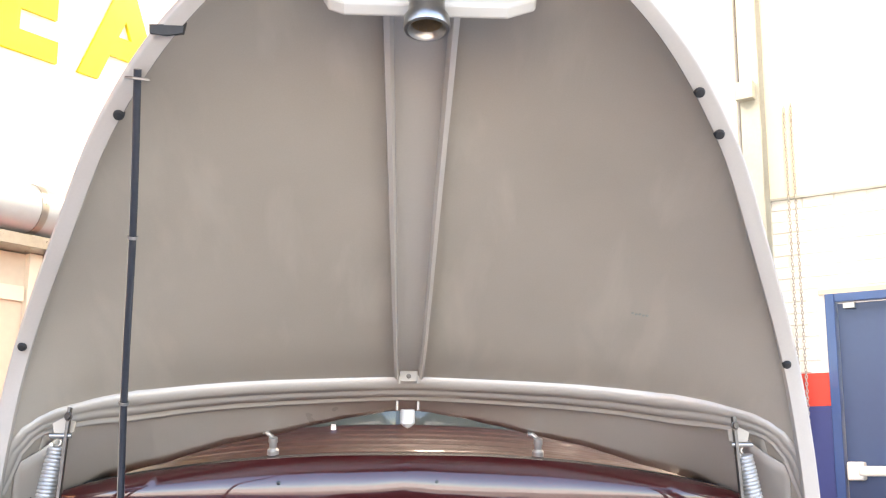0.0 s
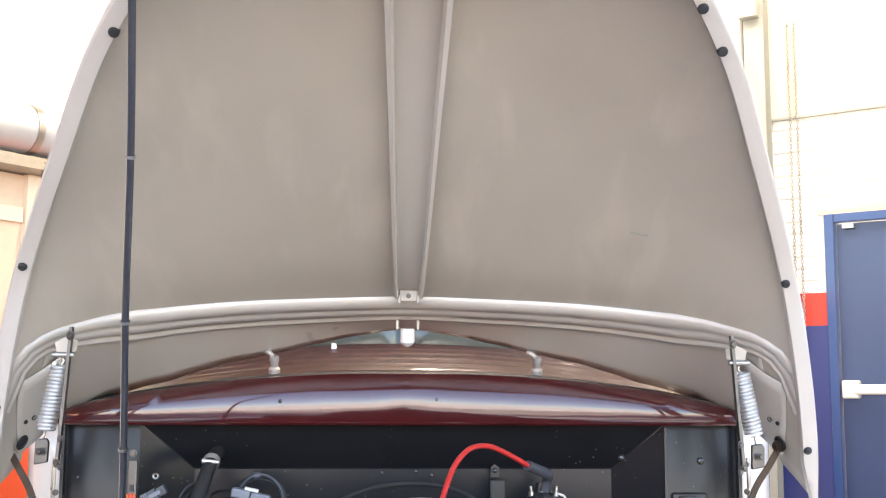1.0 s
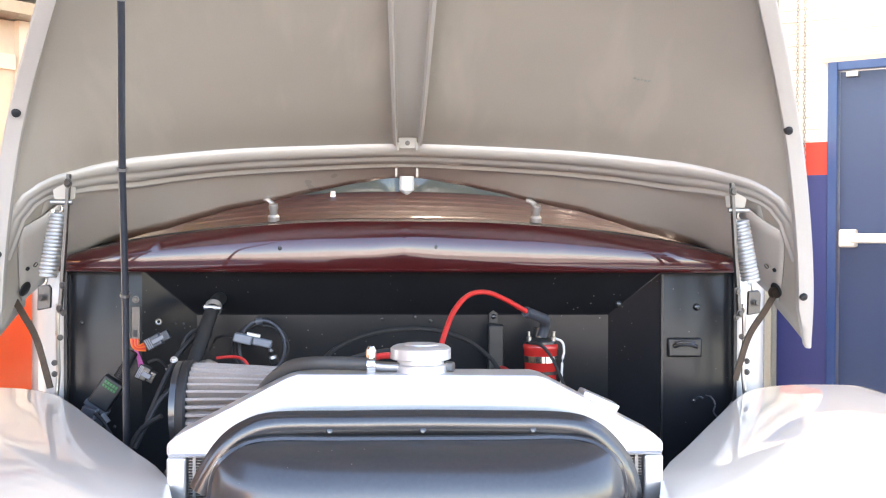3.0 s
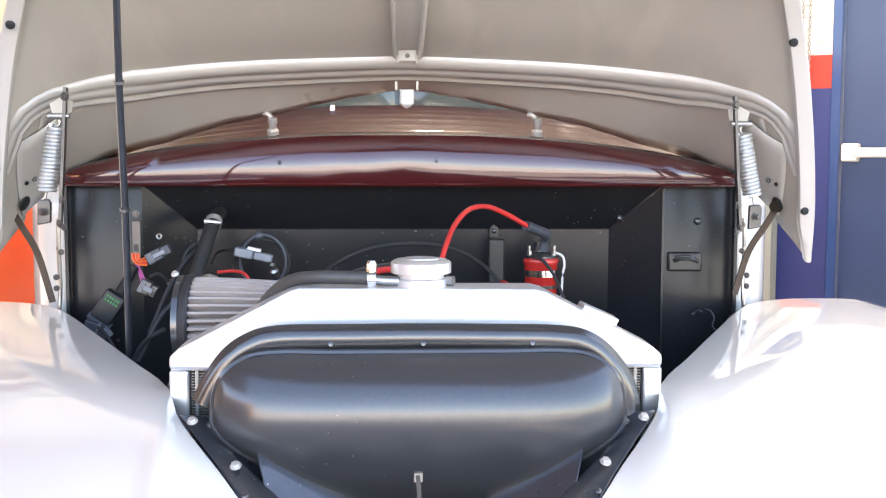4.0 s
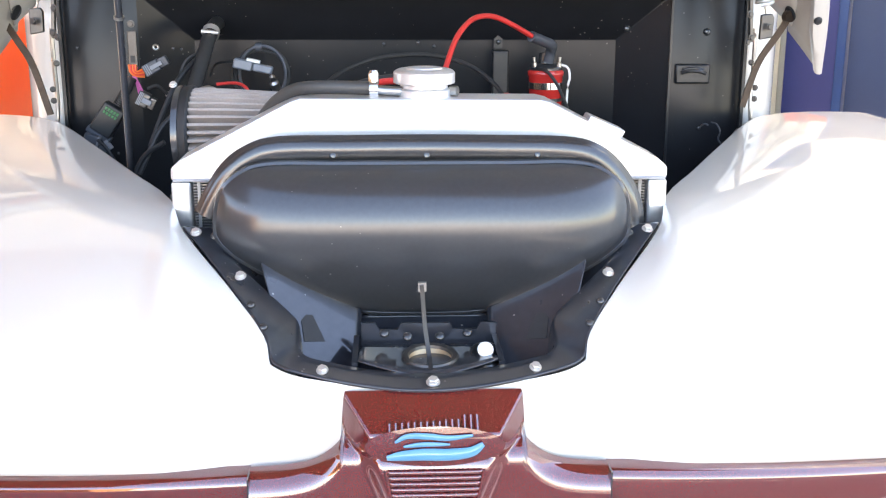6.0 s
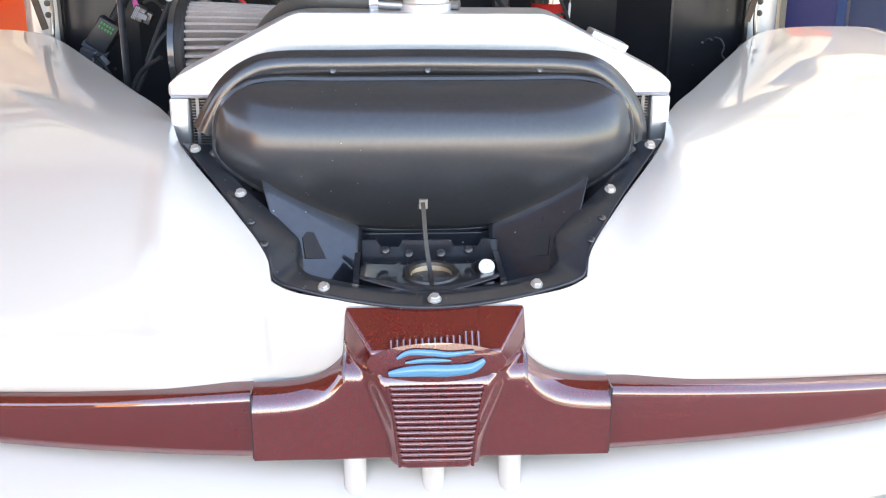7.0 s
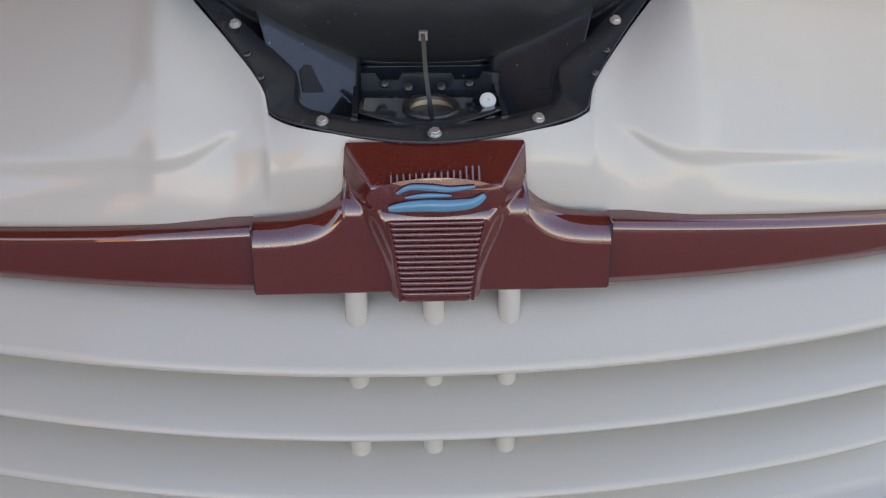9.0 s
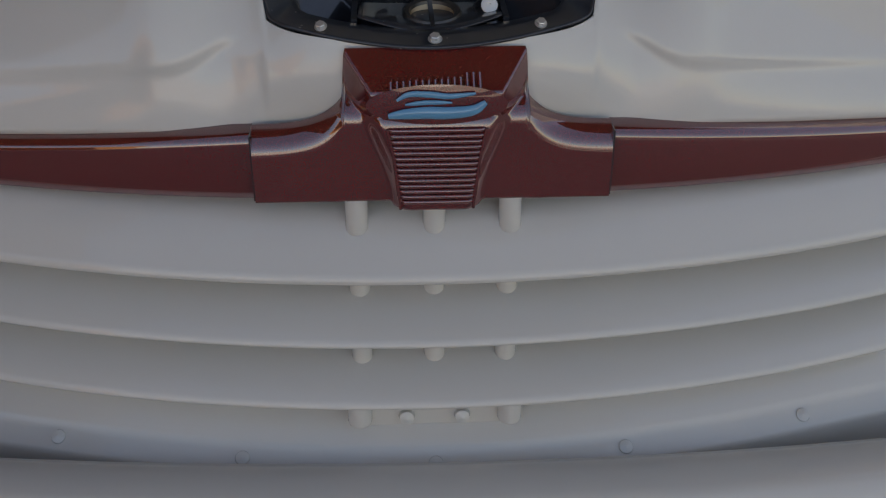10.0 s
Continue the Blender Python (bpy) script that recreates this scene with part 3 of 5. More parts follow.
# rubber buffers along the edges, a clip, a scuff mark
for s, a in ((0.650, 0.958), (0.705, 0.955), (0.338, 0.972), (0.094, 0.978), (0.660, -0.952), (0.354, -0.985), (0.15, -0.985)):
    p = hood_in(s, a, 0.0)
    e = hood_at(s, math.copysign(1, a))
    q = Vector((p.x, e.y - 0.004, e.z - 0.006))
    part("rubber_buffer", lathe([(-0.006, 0.0), (-0.006, 0.0068), (0.003, 0.0072), (0.0065, 0.0055), (0.0075, 0.0)], q, (0, -0.75, -0.66), 14), RUBBER, hood, "small black rubber buffer")
part("prop_clip", plate([(-0.018, 0.0), (0.0, -0.006), (0.02, -0.007), (0.026, 0.006), (0.012, 0.011), (0.004, 0.006), (-0.016, 0.010)], -0.008, 0.008, Matrix.Translation(Vector((-0.307, -0.672, 1.626))) @ pose(0, 0, 0, 15, -12, 0)), RUBBER, hood, "black clip for the prop rod", smooth=False)
for n in range(5):
    q = hood_in(0.332 - 0.0012 * (n % 2), 0.592 + 0.0095 * n, 0.0024)
    part("scuff_mark", lathe([(0, 0), (0, 0.0028), (0.0004, 0.0022), (0.0005, 0)], q, (0, -0.6, -0.8), 6), STEEL_GREY, hood)

# inner hinge cheeks at the rear corners, uncut, with black discs for the dark of their holes
for side in (-1, 1):
    def cheek(s, t, side=side):
        return hood_in(0.02 + 0.13 * s, side * (0.87 + 0.085 * t), 0.004 + 0.005 * math.sin(math.pi * t))
    ch = part("hinge_cheek", sheet(cheek, np.linspace(0, 1, 8), np.linspace(0, 1, 9)), TAUPE_LIT, hood, "taupe hinge cheek with black discs for holes", thick=0.003, sharp=60)
    for s, a, r in ((0.046, 0.952, 0.013), (0.074, 0.930, 0.0045), (0.080, 0.944, 0.0035)):
        part("cheek_dark_disc", lathe([(0.0, 0.0), (0.0, r), (0.0015, r * 1.08), (0.003, r)], hood_in(s, side * a, 0.0085), hood_in(s, side * a, 0.05) - hood_in(s, side * a, 0.0), 20), RUBBER, ch, "black disc for the dark of a round opening")

# ---- prop rod ----
prop = part("prop_rod", tube([(-0.410, -0.3, 0.80), (-0.398, -0.36, 1.02), (-0.384, -0.44, 1.22), (-0.362, -0.54, 1.4157), (-0.3468, -0.63, 1.593)], 0.0050, 12), GLOSS_BLACK, car, "black prop rod with worn steel")
part("cotter_pin", tube([(-0.361, -0.632, 1.581), (-0.3475, -0.636, 1.579), (-0.331, -0.632, 1.578)], 0.0018, 6), ZINC, prop)
for p, r in (((-0.3855, -0.432, 1.20), 0.0071), ((-0.3973, -0.364, 1.03), 0.0071), ((-0.3635, -0.533, 1.403), 0.0068)):
    part("rod_band", lathe([(-0.002, 0.006), (-0.002, r), (0.002, r), (0.002, 0.006)], p, (0.09, -0.37, 0.93), 12), ZINC, prop)

# ---- hinges with counterbalance springs ----
def hinge_pt(side, x, z, dy=0.0):
    return Vector((side * 0.9 * x - 0.006, -0.10 + dy, 0.976 * z + 0.023 - 0.004 * side))


for side in (-1, 1):
    P = lambda x, z, dy=0.0, side=side: hinge_pt(side, x, z, dy)  # noqa: E731
    flat = [(-0.0024, -0.006), (0.0024, -0.006), (0.0024, 0.006), (-0.0024, 0.006)]
    hinge = part("bonnet_hinge", sweep([P(0.598, 1.212, -0.012), P(0.605, 1.10, -0.012), P(0.614, 0.985, -0.012)], flat, (0, 1, 0)), STEEL_DARK, car, "plated bonnet hinge with a coil spring")
    turns, path = 17, []
    p0, p1 = P(0.6175, 1.150), P(0.6395, 1.045)
    axis = (p1 - p0).normalized()
    u = axis.orthogonal().normalized()
    w = axis.cross(u)
    for n in range(turns * 12 + 1):
        a = 2 * math.pi * n / 12
        path.append(p0.lerp(p1, n / (turns * 12)) + (u * math.cos(a) + w * math.sin(a)) * 0.0125)
    part("coil_spring", sweep(path, ring(0.0031, 8), axis), SPRING, hinge, "bright coil spring")
    part("spring_hook", tube([p0 + Vector((0, 0, 0.014)), p0 + Vector((-side * 0.004, 0, 0.006)), p0], 0.0022, 6), ZINC, hinge)
    part("spring_hook", tube([p1, p1 + Vector((side * 0.002, 0, -0.008)), p1 + Vector((side * 0.003, 0, -0.018))], 0.0022, 6), ZINC, hinge)
    part("upper_pin", lathe([(0, 0), (0, 0.0045), (0.034, 0.0045), (0.034, 0.0)], P(0.592, 1.166, -0.012), (side, 0, 0), 10), ZINC, hinge)
    part("foot_bracket", plate([(-0.011, -0.012), (0.010, -0.008), (0.011, 0.024), (0.007, 0.030), (-0.010, 0.028)], -0.010, 0.0, Matrix.Translation(P(0.643, 1.0))), STEEL_DARK, hinge, bevel=0.002, smooth=False)
    part("brace_tab", plate([(-0.022, 0.0), (0.008, -0.004), (0.012, 0.014), (-0.006, 0.024), (-0.024, 0.018)], 0.0, 0.004, Matrix.Translation(P(0.617, 1.172)) @ Matrix.Diagonal((side, 1, 1, 1))), TAUPE, hinge, smooth=False)
    for px, pz, r in ((0.597, 1.197, 0.0062), (0.607, 1.03, 0.005), (0.612, 0.992, 0.005), (0.643, 1.010, 0.005), (0.605, 0.985, 0.0045)):
        bolt(hinge, P(px, pz, -0.02), (0.35 * side, -1, 0), r * 0.85, DULL_HEX)
    strap = part("hinge_arm", sweep(spline([(-0.687, 0.03, 1.018), (-0.662, 0.03, 0.975), (-0.642, 0.04, 0.930), (-0.622, 0.05, 0.845)] if side < 0 else [(0.657, 0.03, 1.012), (0.638, 0.03, 0.980), (0.612, 0.04, 0.932), (0.592, 0.05, 0.855)], 5), [(-0.0055, -0.002), (0.0055, -0.002), (0.0055, 0.002), (-0.0055, 0.002)], (0, 1, 0)), RUST_DARK, car, "worn flat steel hinge arm")
    part("arm_knuckle", lathe([(-0.006, 0.0), (-0.006, 0.010), (0.006, 0.010), (0.006, 0.0)], (-0.684 if side < 0 else 0.655, 0.026, 1.014), (0.3 * side, -1, 0), 14), RUST_DARK, strap)
    part("side_rod", tube([(side * 0.620, 0.09, 0.99), (side * 0.621, 0.09, 0.93), (side * 0.620, 0.09, 0.86), (side * 0.626, 0.09, 0.80)], 0.004, 8), ZINC, strap)
    for pz in (0.978, 0.93, 0.885, 0.865):
        bolt(strap, (side * (0.615 + 0.01 * (pz < 0.9)), 0.085, pz), (-0.5 * side, -1, 0), 0.0038, DULL_HEX)

# ---- cowl ----
def cowl_top(x):
    return float(curve_at([0.0, 0.15, 0.30, 0.40, 0.47, 0.54, 0.60, 0.635], [(1.1425,), (1.1405,), (1.1305,), (1.1185,), (1.1085,), (1.096,), (1.082,), (1.068,)], abs(x))[0])


COWL_ROWS = [(0.198, -1.0, 1.046), (0.170, -1.0, 1.046), (0.162, -1.0, 1.0470), (0.1605, -1.0, 1.0490), (0.163, -1.0, 1.0515), (0.1605, -1.0, 1.062), (0.161, 0.35, 0), (0.1675, 0.75, 0), (0.180, 0.95, 0), (0.200, 1.0, 0), (0.208, 1.0, -0.003), (0.214, 1.0, 0.003), (0.26, 1.0, 0.014), (0.33, 1.0, 0.033), (0.40, 1.0, 0.050), (0.455, 1.0, 0.062)]


def cowl_at(x, j):
    y, f, z = COWL_ROWS[j]
    t = cowl_top(x)
    crease = 0.005 * math.exp(-abs(x) / 0.06)
    y -= 0.025
    back = 0.012 * max(0, (abs(x) - 0.52) / 0.12) ** 2 + 0.10 * x * x * (j > 10)
    if f < 0:
        return Vector((x, y + back, z))
    zz = 1.062 + (t - 1.062) * f if f < 1 else t + z * (1 - 0.25 * abs(x))
    wave = 0.0007 * math.sin(17 * x + 0.6) * math.sin(43 * x + 2.0 * j) * (0.3 < f < 0.99)
    return Vector((x, y - crease * (0.3 < f < 0.99) + back + wave, zz))


def cowl_deck(x, v):
    """The top of the cowl behind its seal, faintly rippled along its width."""
    j = 10 + 5 * v
    k = min(14, int(j))
    p = cowl_at(x, k).lerp(cowl_at(x, k + 1), j - k)
    p.z += (0.00055 * math.sin(47 * v + 1.5 * math.sin(3.1 * x)) + 0.0003 * math.sin(103 * v + 5 * x)) * min(1, 4 * v)
    return p


cowl = part("cowl", sheet(cowl_at, np.linspace(-0.635, 0.622, 71), range(11)), DARK_MAROON, car, "glossy maroon cowl below the windscreen", thick=0.003, sharp=35)
part("cowl_top", sheet(cowl_deck, np.linspace(-0.635, 0.622, 71), np.linspace(0, 1, 91)), COWL_BROWN, cowl, "brown-maroon top of the cowl, bonnet's reflection in its colour", thick=0.003, sharp=35)
part("cowl_seal", sweep([cowl_at(x, 10) + Vector((0, 0, 0.002)) for x in np.linspace(-0.63, 0.617, 60)], ring(0.0042, 8), (0, 0, 1)), RUBBER, cowl, "black rubber bonnet seal")
for x in (-0.25, 0.25):
    noz = part("washer_nozzle", lathe([(-0.01, 0), (-0.01, 0.011), (0.006, 0.011), (0.010, 0.007), (0.018, 0.0075), (0.022, 0.009), (0.030, 0.0085), (0.033, 0)], cowl_at(x, 11) + Vector((0, 0.006, 0.006)), (0.05 * -x, -0.35, 1), 16), SPRING, car, "chrome wiper pivot on the cowl")
    part("nozzle_arm", tube([cowl_at(x, 11) + Vector((0, 0.006, 0.034)), cowl_at(x, 11) + Vector((-0.010, 0.002, 0.042)), cowl_at(x, 11) + Vector((-0.018, 0.006, 0.044))], 0.0045, 8), SPRING, noz)
part("cowl_clip", block((-0.152, 0.39, 1.183), (-0.142, 0.40, 1.205)), CHROME, cowl)
for x, z in ((-0.232, 1.089), (0.055, 1.092)):
    bolt(cowl, (x, 0.135, z), (0, -1, 0.1), 0.0035, ROUND)

# ---- windscreen in two panes, only its foot shows under the bonnet ----
screen = part("windscreen", joined(*[sheet(lambda u, v, s=s: Vector((s * (0.008 + 0.60 * u), 0.47 + 0.15 * u * u + 0.22 * v, 1.185 - 0.05 * u * u + 0.34 * v)), np.linspace(0, 1, 10), np.linspace(0, 1, 4)) for s in (-1, 1)]), GLASS_GREEN, car, "greenish split windscreen", thick=0.006, sharp=60)
part("centre_post", sweep([Vector((0, 0.465, 1.18)), Vector((0, 0.685, 1.53))], ring(0.009, 8), (1, 0, 0)), CHROME, screen)
part("screen_gasket", sweep([Vector((x, 0.462 + 0.15 * (x / 0.6) ** 2, 1.184 - 0.05 * (x / 0.6) ** 2)) for x in np.linspace(-0.6, 0.6, 40)], ring(0.008, 8)), RUBBER, screen)

# ---- body sides behind the engine bay ----
for side in (-1, 1):
    def flank(u, v, side=side):
        x = 0.628 + 0.14 * math.sin(u * math.pi / 2)
        return Vector((side * x, 0.16 + 0.42 * u * u + 0.05 * u, 0.55 + (1.06 - 0.55) * v - 0.01 * u))
    part("cowl_side", sheet(flank, np.linspace(0, 1, 12), np.linspace(0, 1, 8)), CREAM, car, "cream body side behind the fender", thick=0.003, sharp=180)
    edge = [flank(0.0, v) + Vector((-side * 0.004, -0.006, 0)) for v in np.linspace(0, 1, 10)]
    part("pinch_weld", sweep(edge, [(-0.003, -0.005), (0.003, -0.005), (0.003, 0.005), (-0.003, 0.005)], (0, 1, 0)), BLACK_MATT, car)

# ---- cabin behind the windscreen ----
def roof_at(u, v):
    """u across, v from the windscreen back to the tail."""
    y = 0.69 + 3.1 * v
    h = 1.53 + 0.14 * math.sin(min(1, v * 2.2) * math.pi / 2) - 0.95 * max(0, v - 0.45) ** 1.7
    return Vector((0.62 * u * (1 - 0.08 * v), y + 0.08 * u * u * (1 - v), h - 0.16 * u**4))


cabin = part("cabin_roof", sheet(roof_at, np.linspace(-1, 1, 17), np.linspace(0, 1, 17)), CREAM, car, "cream steel roof", thick=0.004, sharp=180)
for side in (-1, 1):
    part("cabin_side", sheet(lambda v, w, s=side: roof_at(s, v).lerp(Vector((s * 0.77, 0.63 + 3.2 * v, 0.45)), w), np.linspace(0, 1, 14), np.linspace(0, 1, 6)), CREAM, car, "cream body side", thick=0.004, sharp=60)
    part("windscreen_pillar", tube([(side * 0.62, 0.62, 1.10), (side * 0.61, 0.70, 1.3), (side * 0.60, 0.77, 1.42)], 0.025, 10), CREAM, car)

# ---- firewall: a stepped black bulkhead ----
fw_top, fw_low, step_z = 1.048, 0.42, 0.962
fv = [(-0.640, 0.172, fw_top), (-0.490, 0.172, fw_top), (0.488, 0.172, fw_top), (0.628, 0.172, fw_top),
      (-0.400, 0.235, step_z), (0.398, 0.235, step_z),
      (-0.640, 0.172, fw_low), (-0.490, 0.172, fw_low), (-0.400, 0.235, fw_low), (0.398, 0.235, fw_low), (0.488, 0.172, fw_low), (0.628, 0.172, fw_low)]
bm = bmesh.new()
vs = [bm.verts.new(v) for v in fv]
for f in ((0, 1, 7, 6), (2, 3, 11, 10), (1, 2, 5, 4), (4, 5, 9, 8), (1, 4, 8, 7), (5, 2, 10, 9)):
    bm.faces.new([vs[i] for i in f])
firewall = part("firewall", bm, FIREWALL_BLACK, car, "satin black stepped firewall", thick=0.004, bevel=0.006, smooth=True, sharp=20)
part("firewall_seam", block((0.486, 0.166, 0.5), (0.4905, 0.171, 1.04)), BLACK_MATT, firewall)
for x, z in ((0.415, 0.982), (0.555, 0.979)):
    bolt(firewall, (x, 0.168 if x > 0.49 else 0.215, z), (0, -1, 0), 0.0065, ROUND)
vent = part("vent_plate", block((0.497, 0.158, 0.884), (0.563, 0.168, 0.921)), BLACK_MATT, firewall, "small black embossed plate", bevel=0.004)
part("vent_ridge", tube([(0.508, 0.156, 0.905), (0.52, 0.152, 0.909), (0.54, 0.152, 0.909), (0.553, 0.156, 0.904)], 0.004, 8), BLACK, firewall)
part("vent_ridge", tube([(0.51, 0.156, 0.912), (0.53, 0.154, 0.914), (0.55, 0.156, 0.912)], 0.0025, 8), BLACK, firewall)
for x, z in ((-0.30, 0.99), (0.02, 0.955), (0.05, 0.948), (-0.045, 0.952), (0.55, 0.80), (-0.60, 0.95)):
    bolt(firewall, (x, 0.232 if abs(x) < 0.4 else 0.168, z), (0, -1, 0), 0.0035, ROUND)

# black inner aprons of the engine bay and a black sheet for its shaded depth
for side in (-1, 1):
    part("inner_apron", sheet(lambda u, v, s=side: Vector((s * (0.30 + 0.33 * u + 0.02 * v), -0.60 + 0.78 * u, 0.80 - 0.36 * v)), np.linspace(0, 1, 14), np.linspace(0, 1, 5)), BLACK_MATT, car, "black inner apron of the engine bay", thick=0.003)
part("dark_depth_sheet", block((-0.62, -0.60, 0.40), (0.62, 0.235, 0.415)), BLACK_MATT, car)

# ---- wiring, hoses and fittings on the firewall ----
hose = part("heater_hose", tube([(-0.352, 0.225, 0.993), (-0.350, 0.16, 0.991), (-0.351, 0.11, 0.978), (-0.360, 0.065, 0.935), (-0.371, 0.02, 0.885), (-0.385, -0.05, 0.82)], 0.0128, 14), RUBBER, car, "black rubber hose from the firewall")
part("hose_clamp", lathe([(-0.006, 0.0132), (-0.006, 0.0152), (0.006, 0.0152), (0.006, 0.0132)], (-0.3505, 0.118, 0.981), (-0.03, -0.80, -0.55), 20), SPRING, hose, "bright hose clamp")
part("clamp_screw", lathe([(0, 0), (0, 0.0042), (0.022, 0.0042), (0.024, 0.0032), (0.030, 0.0032), (0.030, 0)], (-0.364, 0.098, 0.984), (1, 0, -0.1), 10), SPRING, hose)
part("firewall_grommet", lathe([(0, 0.0), (0, 0.030), (0.006, 0.031), (0.012, 0.026), (0.012, 0.0)], (-0.352, 0.238, 0.996), (0, -1, 0), 24), RUBBER, firewall, "round black grommet")
part("lower_clamp", tube([(-0.352, -0.03, 0.893), (-0.333, -0.045, 0.899), (-0.318, -0.03, 0.888)], 0.0065, 8), ZINC, hose)
part("lower_clamp", tube([(-0.318, -0.03, 0.89), (-0.305, -0.03, 0.882), (-0.296, -0.02, 0.879)], 0.0028, 6), ZINC, hose)

loom = part("coiled_loom", sweep([Vector((-0.268 + 0.048 * math.cos(a), 0.16 + 0.004 * math.sin(3 * a), 0.905 + 0.047 * math.sin(a))) for a in np.linspace(0, 4 * math.pi, 60)], ring(0.0034, 8), (0, 1, 0)), RUBBER, car, "coiled black wiring loom")
part("loom_turn", sweep([Vector((-0.266 + 0.042 * math.cos(a), 0.152, 0.905 + 0.050 * math.sin(a))) for a in np.linspace(0.4, 2 * math.pi + 0.4, 40)], ring(0.003, 8), (0, 1, 0)), GREY_PLASTIC, loom)
part("loom_turn", sweep([Vector((-0.270 + 0.052 * math.cos(a), 0.157, 0.902 + 0.044 * math.sin(a))) for a in np.linspace(1.2, 2 * math.pi + 1.2, 40)], ring(0.0026, 8), (0, 1, 0)), RUBBER, loom)
part("loom_tie", lathe([(-0.006, 0.006), (-0.006, 0.008), (0.006, 0.008), (0.006, 0.006)], (-0.272, 0.156, 0.953), (1, 0, 0.1), 12), GREY_PLASTIC, loom)
plug = part("grey_connector", block((-0.034, -0.012, -0.0085), (0.0, 0.012, 0.0085), Matrix.Translation((-0.280, 0.12, 0.921)) @ pose(0, 0, 0, 0, 12, 0)), LIGHT_GREY_PLASTIC, car, "grey electrical plug", bevel=0.003)
part("plug_half", block((0.001, -0.010, -0.007), (0.036, 0.010, 0.007), Matrix.Translation((-0.280, 0.12, 0.921)) @ pose(0, 0, 0, 0, 12, 0)), LIGHT_GREY_PLASTIC, plug, bevel=0.003)
part("plug_latch", block((-0.012, -0.006, 0.008), (0.012, 0.006, 0.013), Matrix.Translation((-0.280, 0.12, 0.921)) @ pose(0, 0, 0, 0, 12, 0)), WHITE_PLASTIC, plug)
part("sensor_tip", lathe([(0, 0), (0, 0.008), (0.012, 0.0085), (0.016, 0.005), (0.026, 0.005), (0.03, 0)], (-0.236, 0.09, 0.885), (-0.2, -0.4, 0.8), 12), ZINC, plug)
part("plug_wire", tube([(-0.314, 0.12, 0.929), (-0.335, 0.13, 0.928), (-0.352, 0.15, 0.92), (-0.362, 0.16, 0.90)], 0.0025, 6), RUBBER, plug)
part("red_lead", tube([(-0.335, 0.05, 0.897), (-0.305, 0.05, 0.899), (-0.285, 0.04, 0.894), (-0.274, 0.03, 0.878), (-0.27, 0.02, 0.862)], 0.0028, 8), RED, car, "thin red lead")
for pts in ([(-0.44, -0.02, 0.80), (-0.42, 0.02, 0.86), (-0.40, 0.05, 0.905), (-0.375, 0.08, 0.935)], [(-0.452, -0.06, 0.76), (-0.42, -0.03, 0.83), (-0.39, 0.0, 0.86), (-0.37, 0.02, 0.875)], [(-0.47, -0.1, 0.72), (-0.44, -0.09, 0.79), (-0.40, -0.1, 0.82)]):
    part("black_cable", tube(pts, 0.0045, 8), RUBBER, car, "black cable beside the filter")

for pts in ([(-0.155, -0.1, 0.88), (-0.13, -0.02, 0.915), (-0.06, 0.05, 0.94), (0.03, 0.08, 0.945), (0.10, 0.06, 0.93), (0.145, 0.02, 0.90), (0.165, -0.02, 0.87)], [(-0.14, -0.15, 0.89), (-0.09, -0.12, 0.915), (-0.03, -0.1, 0.925), (0.02, -0.1, 0.92)], [(-0.12, -0.2, 0.885), (-0.07, -0.2, 0.905), (-0.02, -0.2, 0.91)]):
    part("black_cable", tube(pts, 0.004, 8), RUBBER, car, "black cable arching behind the radiator")
part("red_lead", tube([(-0.065, -0.2, 0.922), (-0.045, -0.2, 0.927), (-0.02, -0.2, 0.928)], 0.005, 8), RED, car, "short red lead")
for n in range(6):
    x = -0.165 + 0.022 * n
    part("brass_fitting", lathe([(0, 0), (0, 0.006), (0.010, 0.006), (0.012, 0.004), (0.018, 0.004), (0.018, 0)], (x, -0.30 + 0.012 * (n % 3), 0.893 + 0.004 * (n % 2)), (0.3, -0.5, 0.8), 10), ZINC if n % 2 else GREY_PLASTIC, car, "small metal pipe fitting")

# ignition coil with its lead
coil = part("ignition_coil", lathe([(0, 0), (0, 0.029), (0.002, 0.0305), (0.060, 0.0305), (0.062, 0.0315), (0.070, 0.0315), (0.073, 0.0335), (0.079, 0.0335), (0.082, 0.031), (0.084, 0.0)], (0.250, 0.13, 0.832), (0, 0, 1), 32), RED_GLOSS, car, "red and black ignition coil with a silver band")
part("coil_band", lathe([(0, 0.0312), (0, 0.0322), (0.012, 0.0322), (0.012, 0.0312)], (0.250, 0.13, 0.880), (0, 0, 1), 32), CHROME, coil)
part("coil_clamp", lathe([(0, 0.031), (0, 0.0328), (0.006, 0.0328), (0.006, 0.031)], (0.250, 0.13, 0.858), (0, 0, 1), 32), BLACK, coil)
for zz in (0.842, 0.848):
    part("label_bar", block((0.228, 0.0985, zz), (0.262, 0.1005, zz + 0.0035)), WHITE_PLASTIC, coil, "pale bar of unreadable print")
part("coil_cap", lathe([(0, 0.030), (0.004, 0.030), (0.008, 0.022), (0.012, 0.014), (0.030, 0.012), (0.031, 0)], (0.250, 0.13, 0.914), (0, 0, 1), 24), BLACK, coil)
for dx in (-0.022, 0.022):
    part("terminal", lathe([(0, 0), (0, 0.005), (0.010, 0.005), (0.011, 0.003), (0.02, 0.003), (0.02, 0)], (0.250 + dx, 0.12, 0.917), (dx * 4, 0, 1), 10), ZINC, coil)
boot = part("coil_boot", tube([(0.252, 0.12, 0.928), (0.256, 0.115, 0.948), (0.254, 0.10, 0.960), (0.235, 0.08, 0.969), (0.213, 0.06, 0.978)], 0.0095, 12), GREY_PLASTIC, coil, "grey rubber boot")
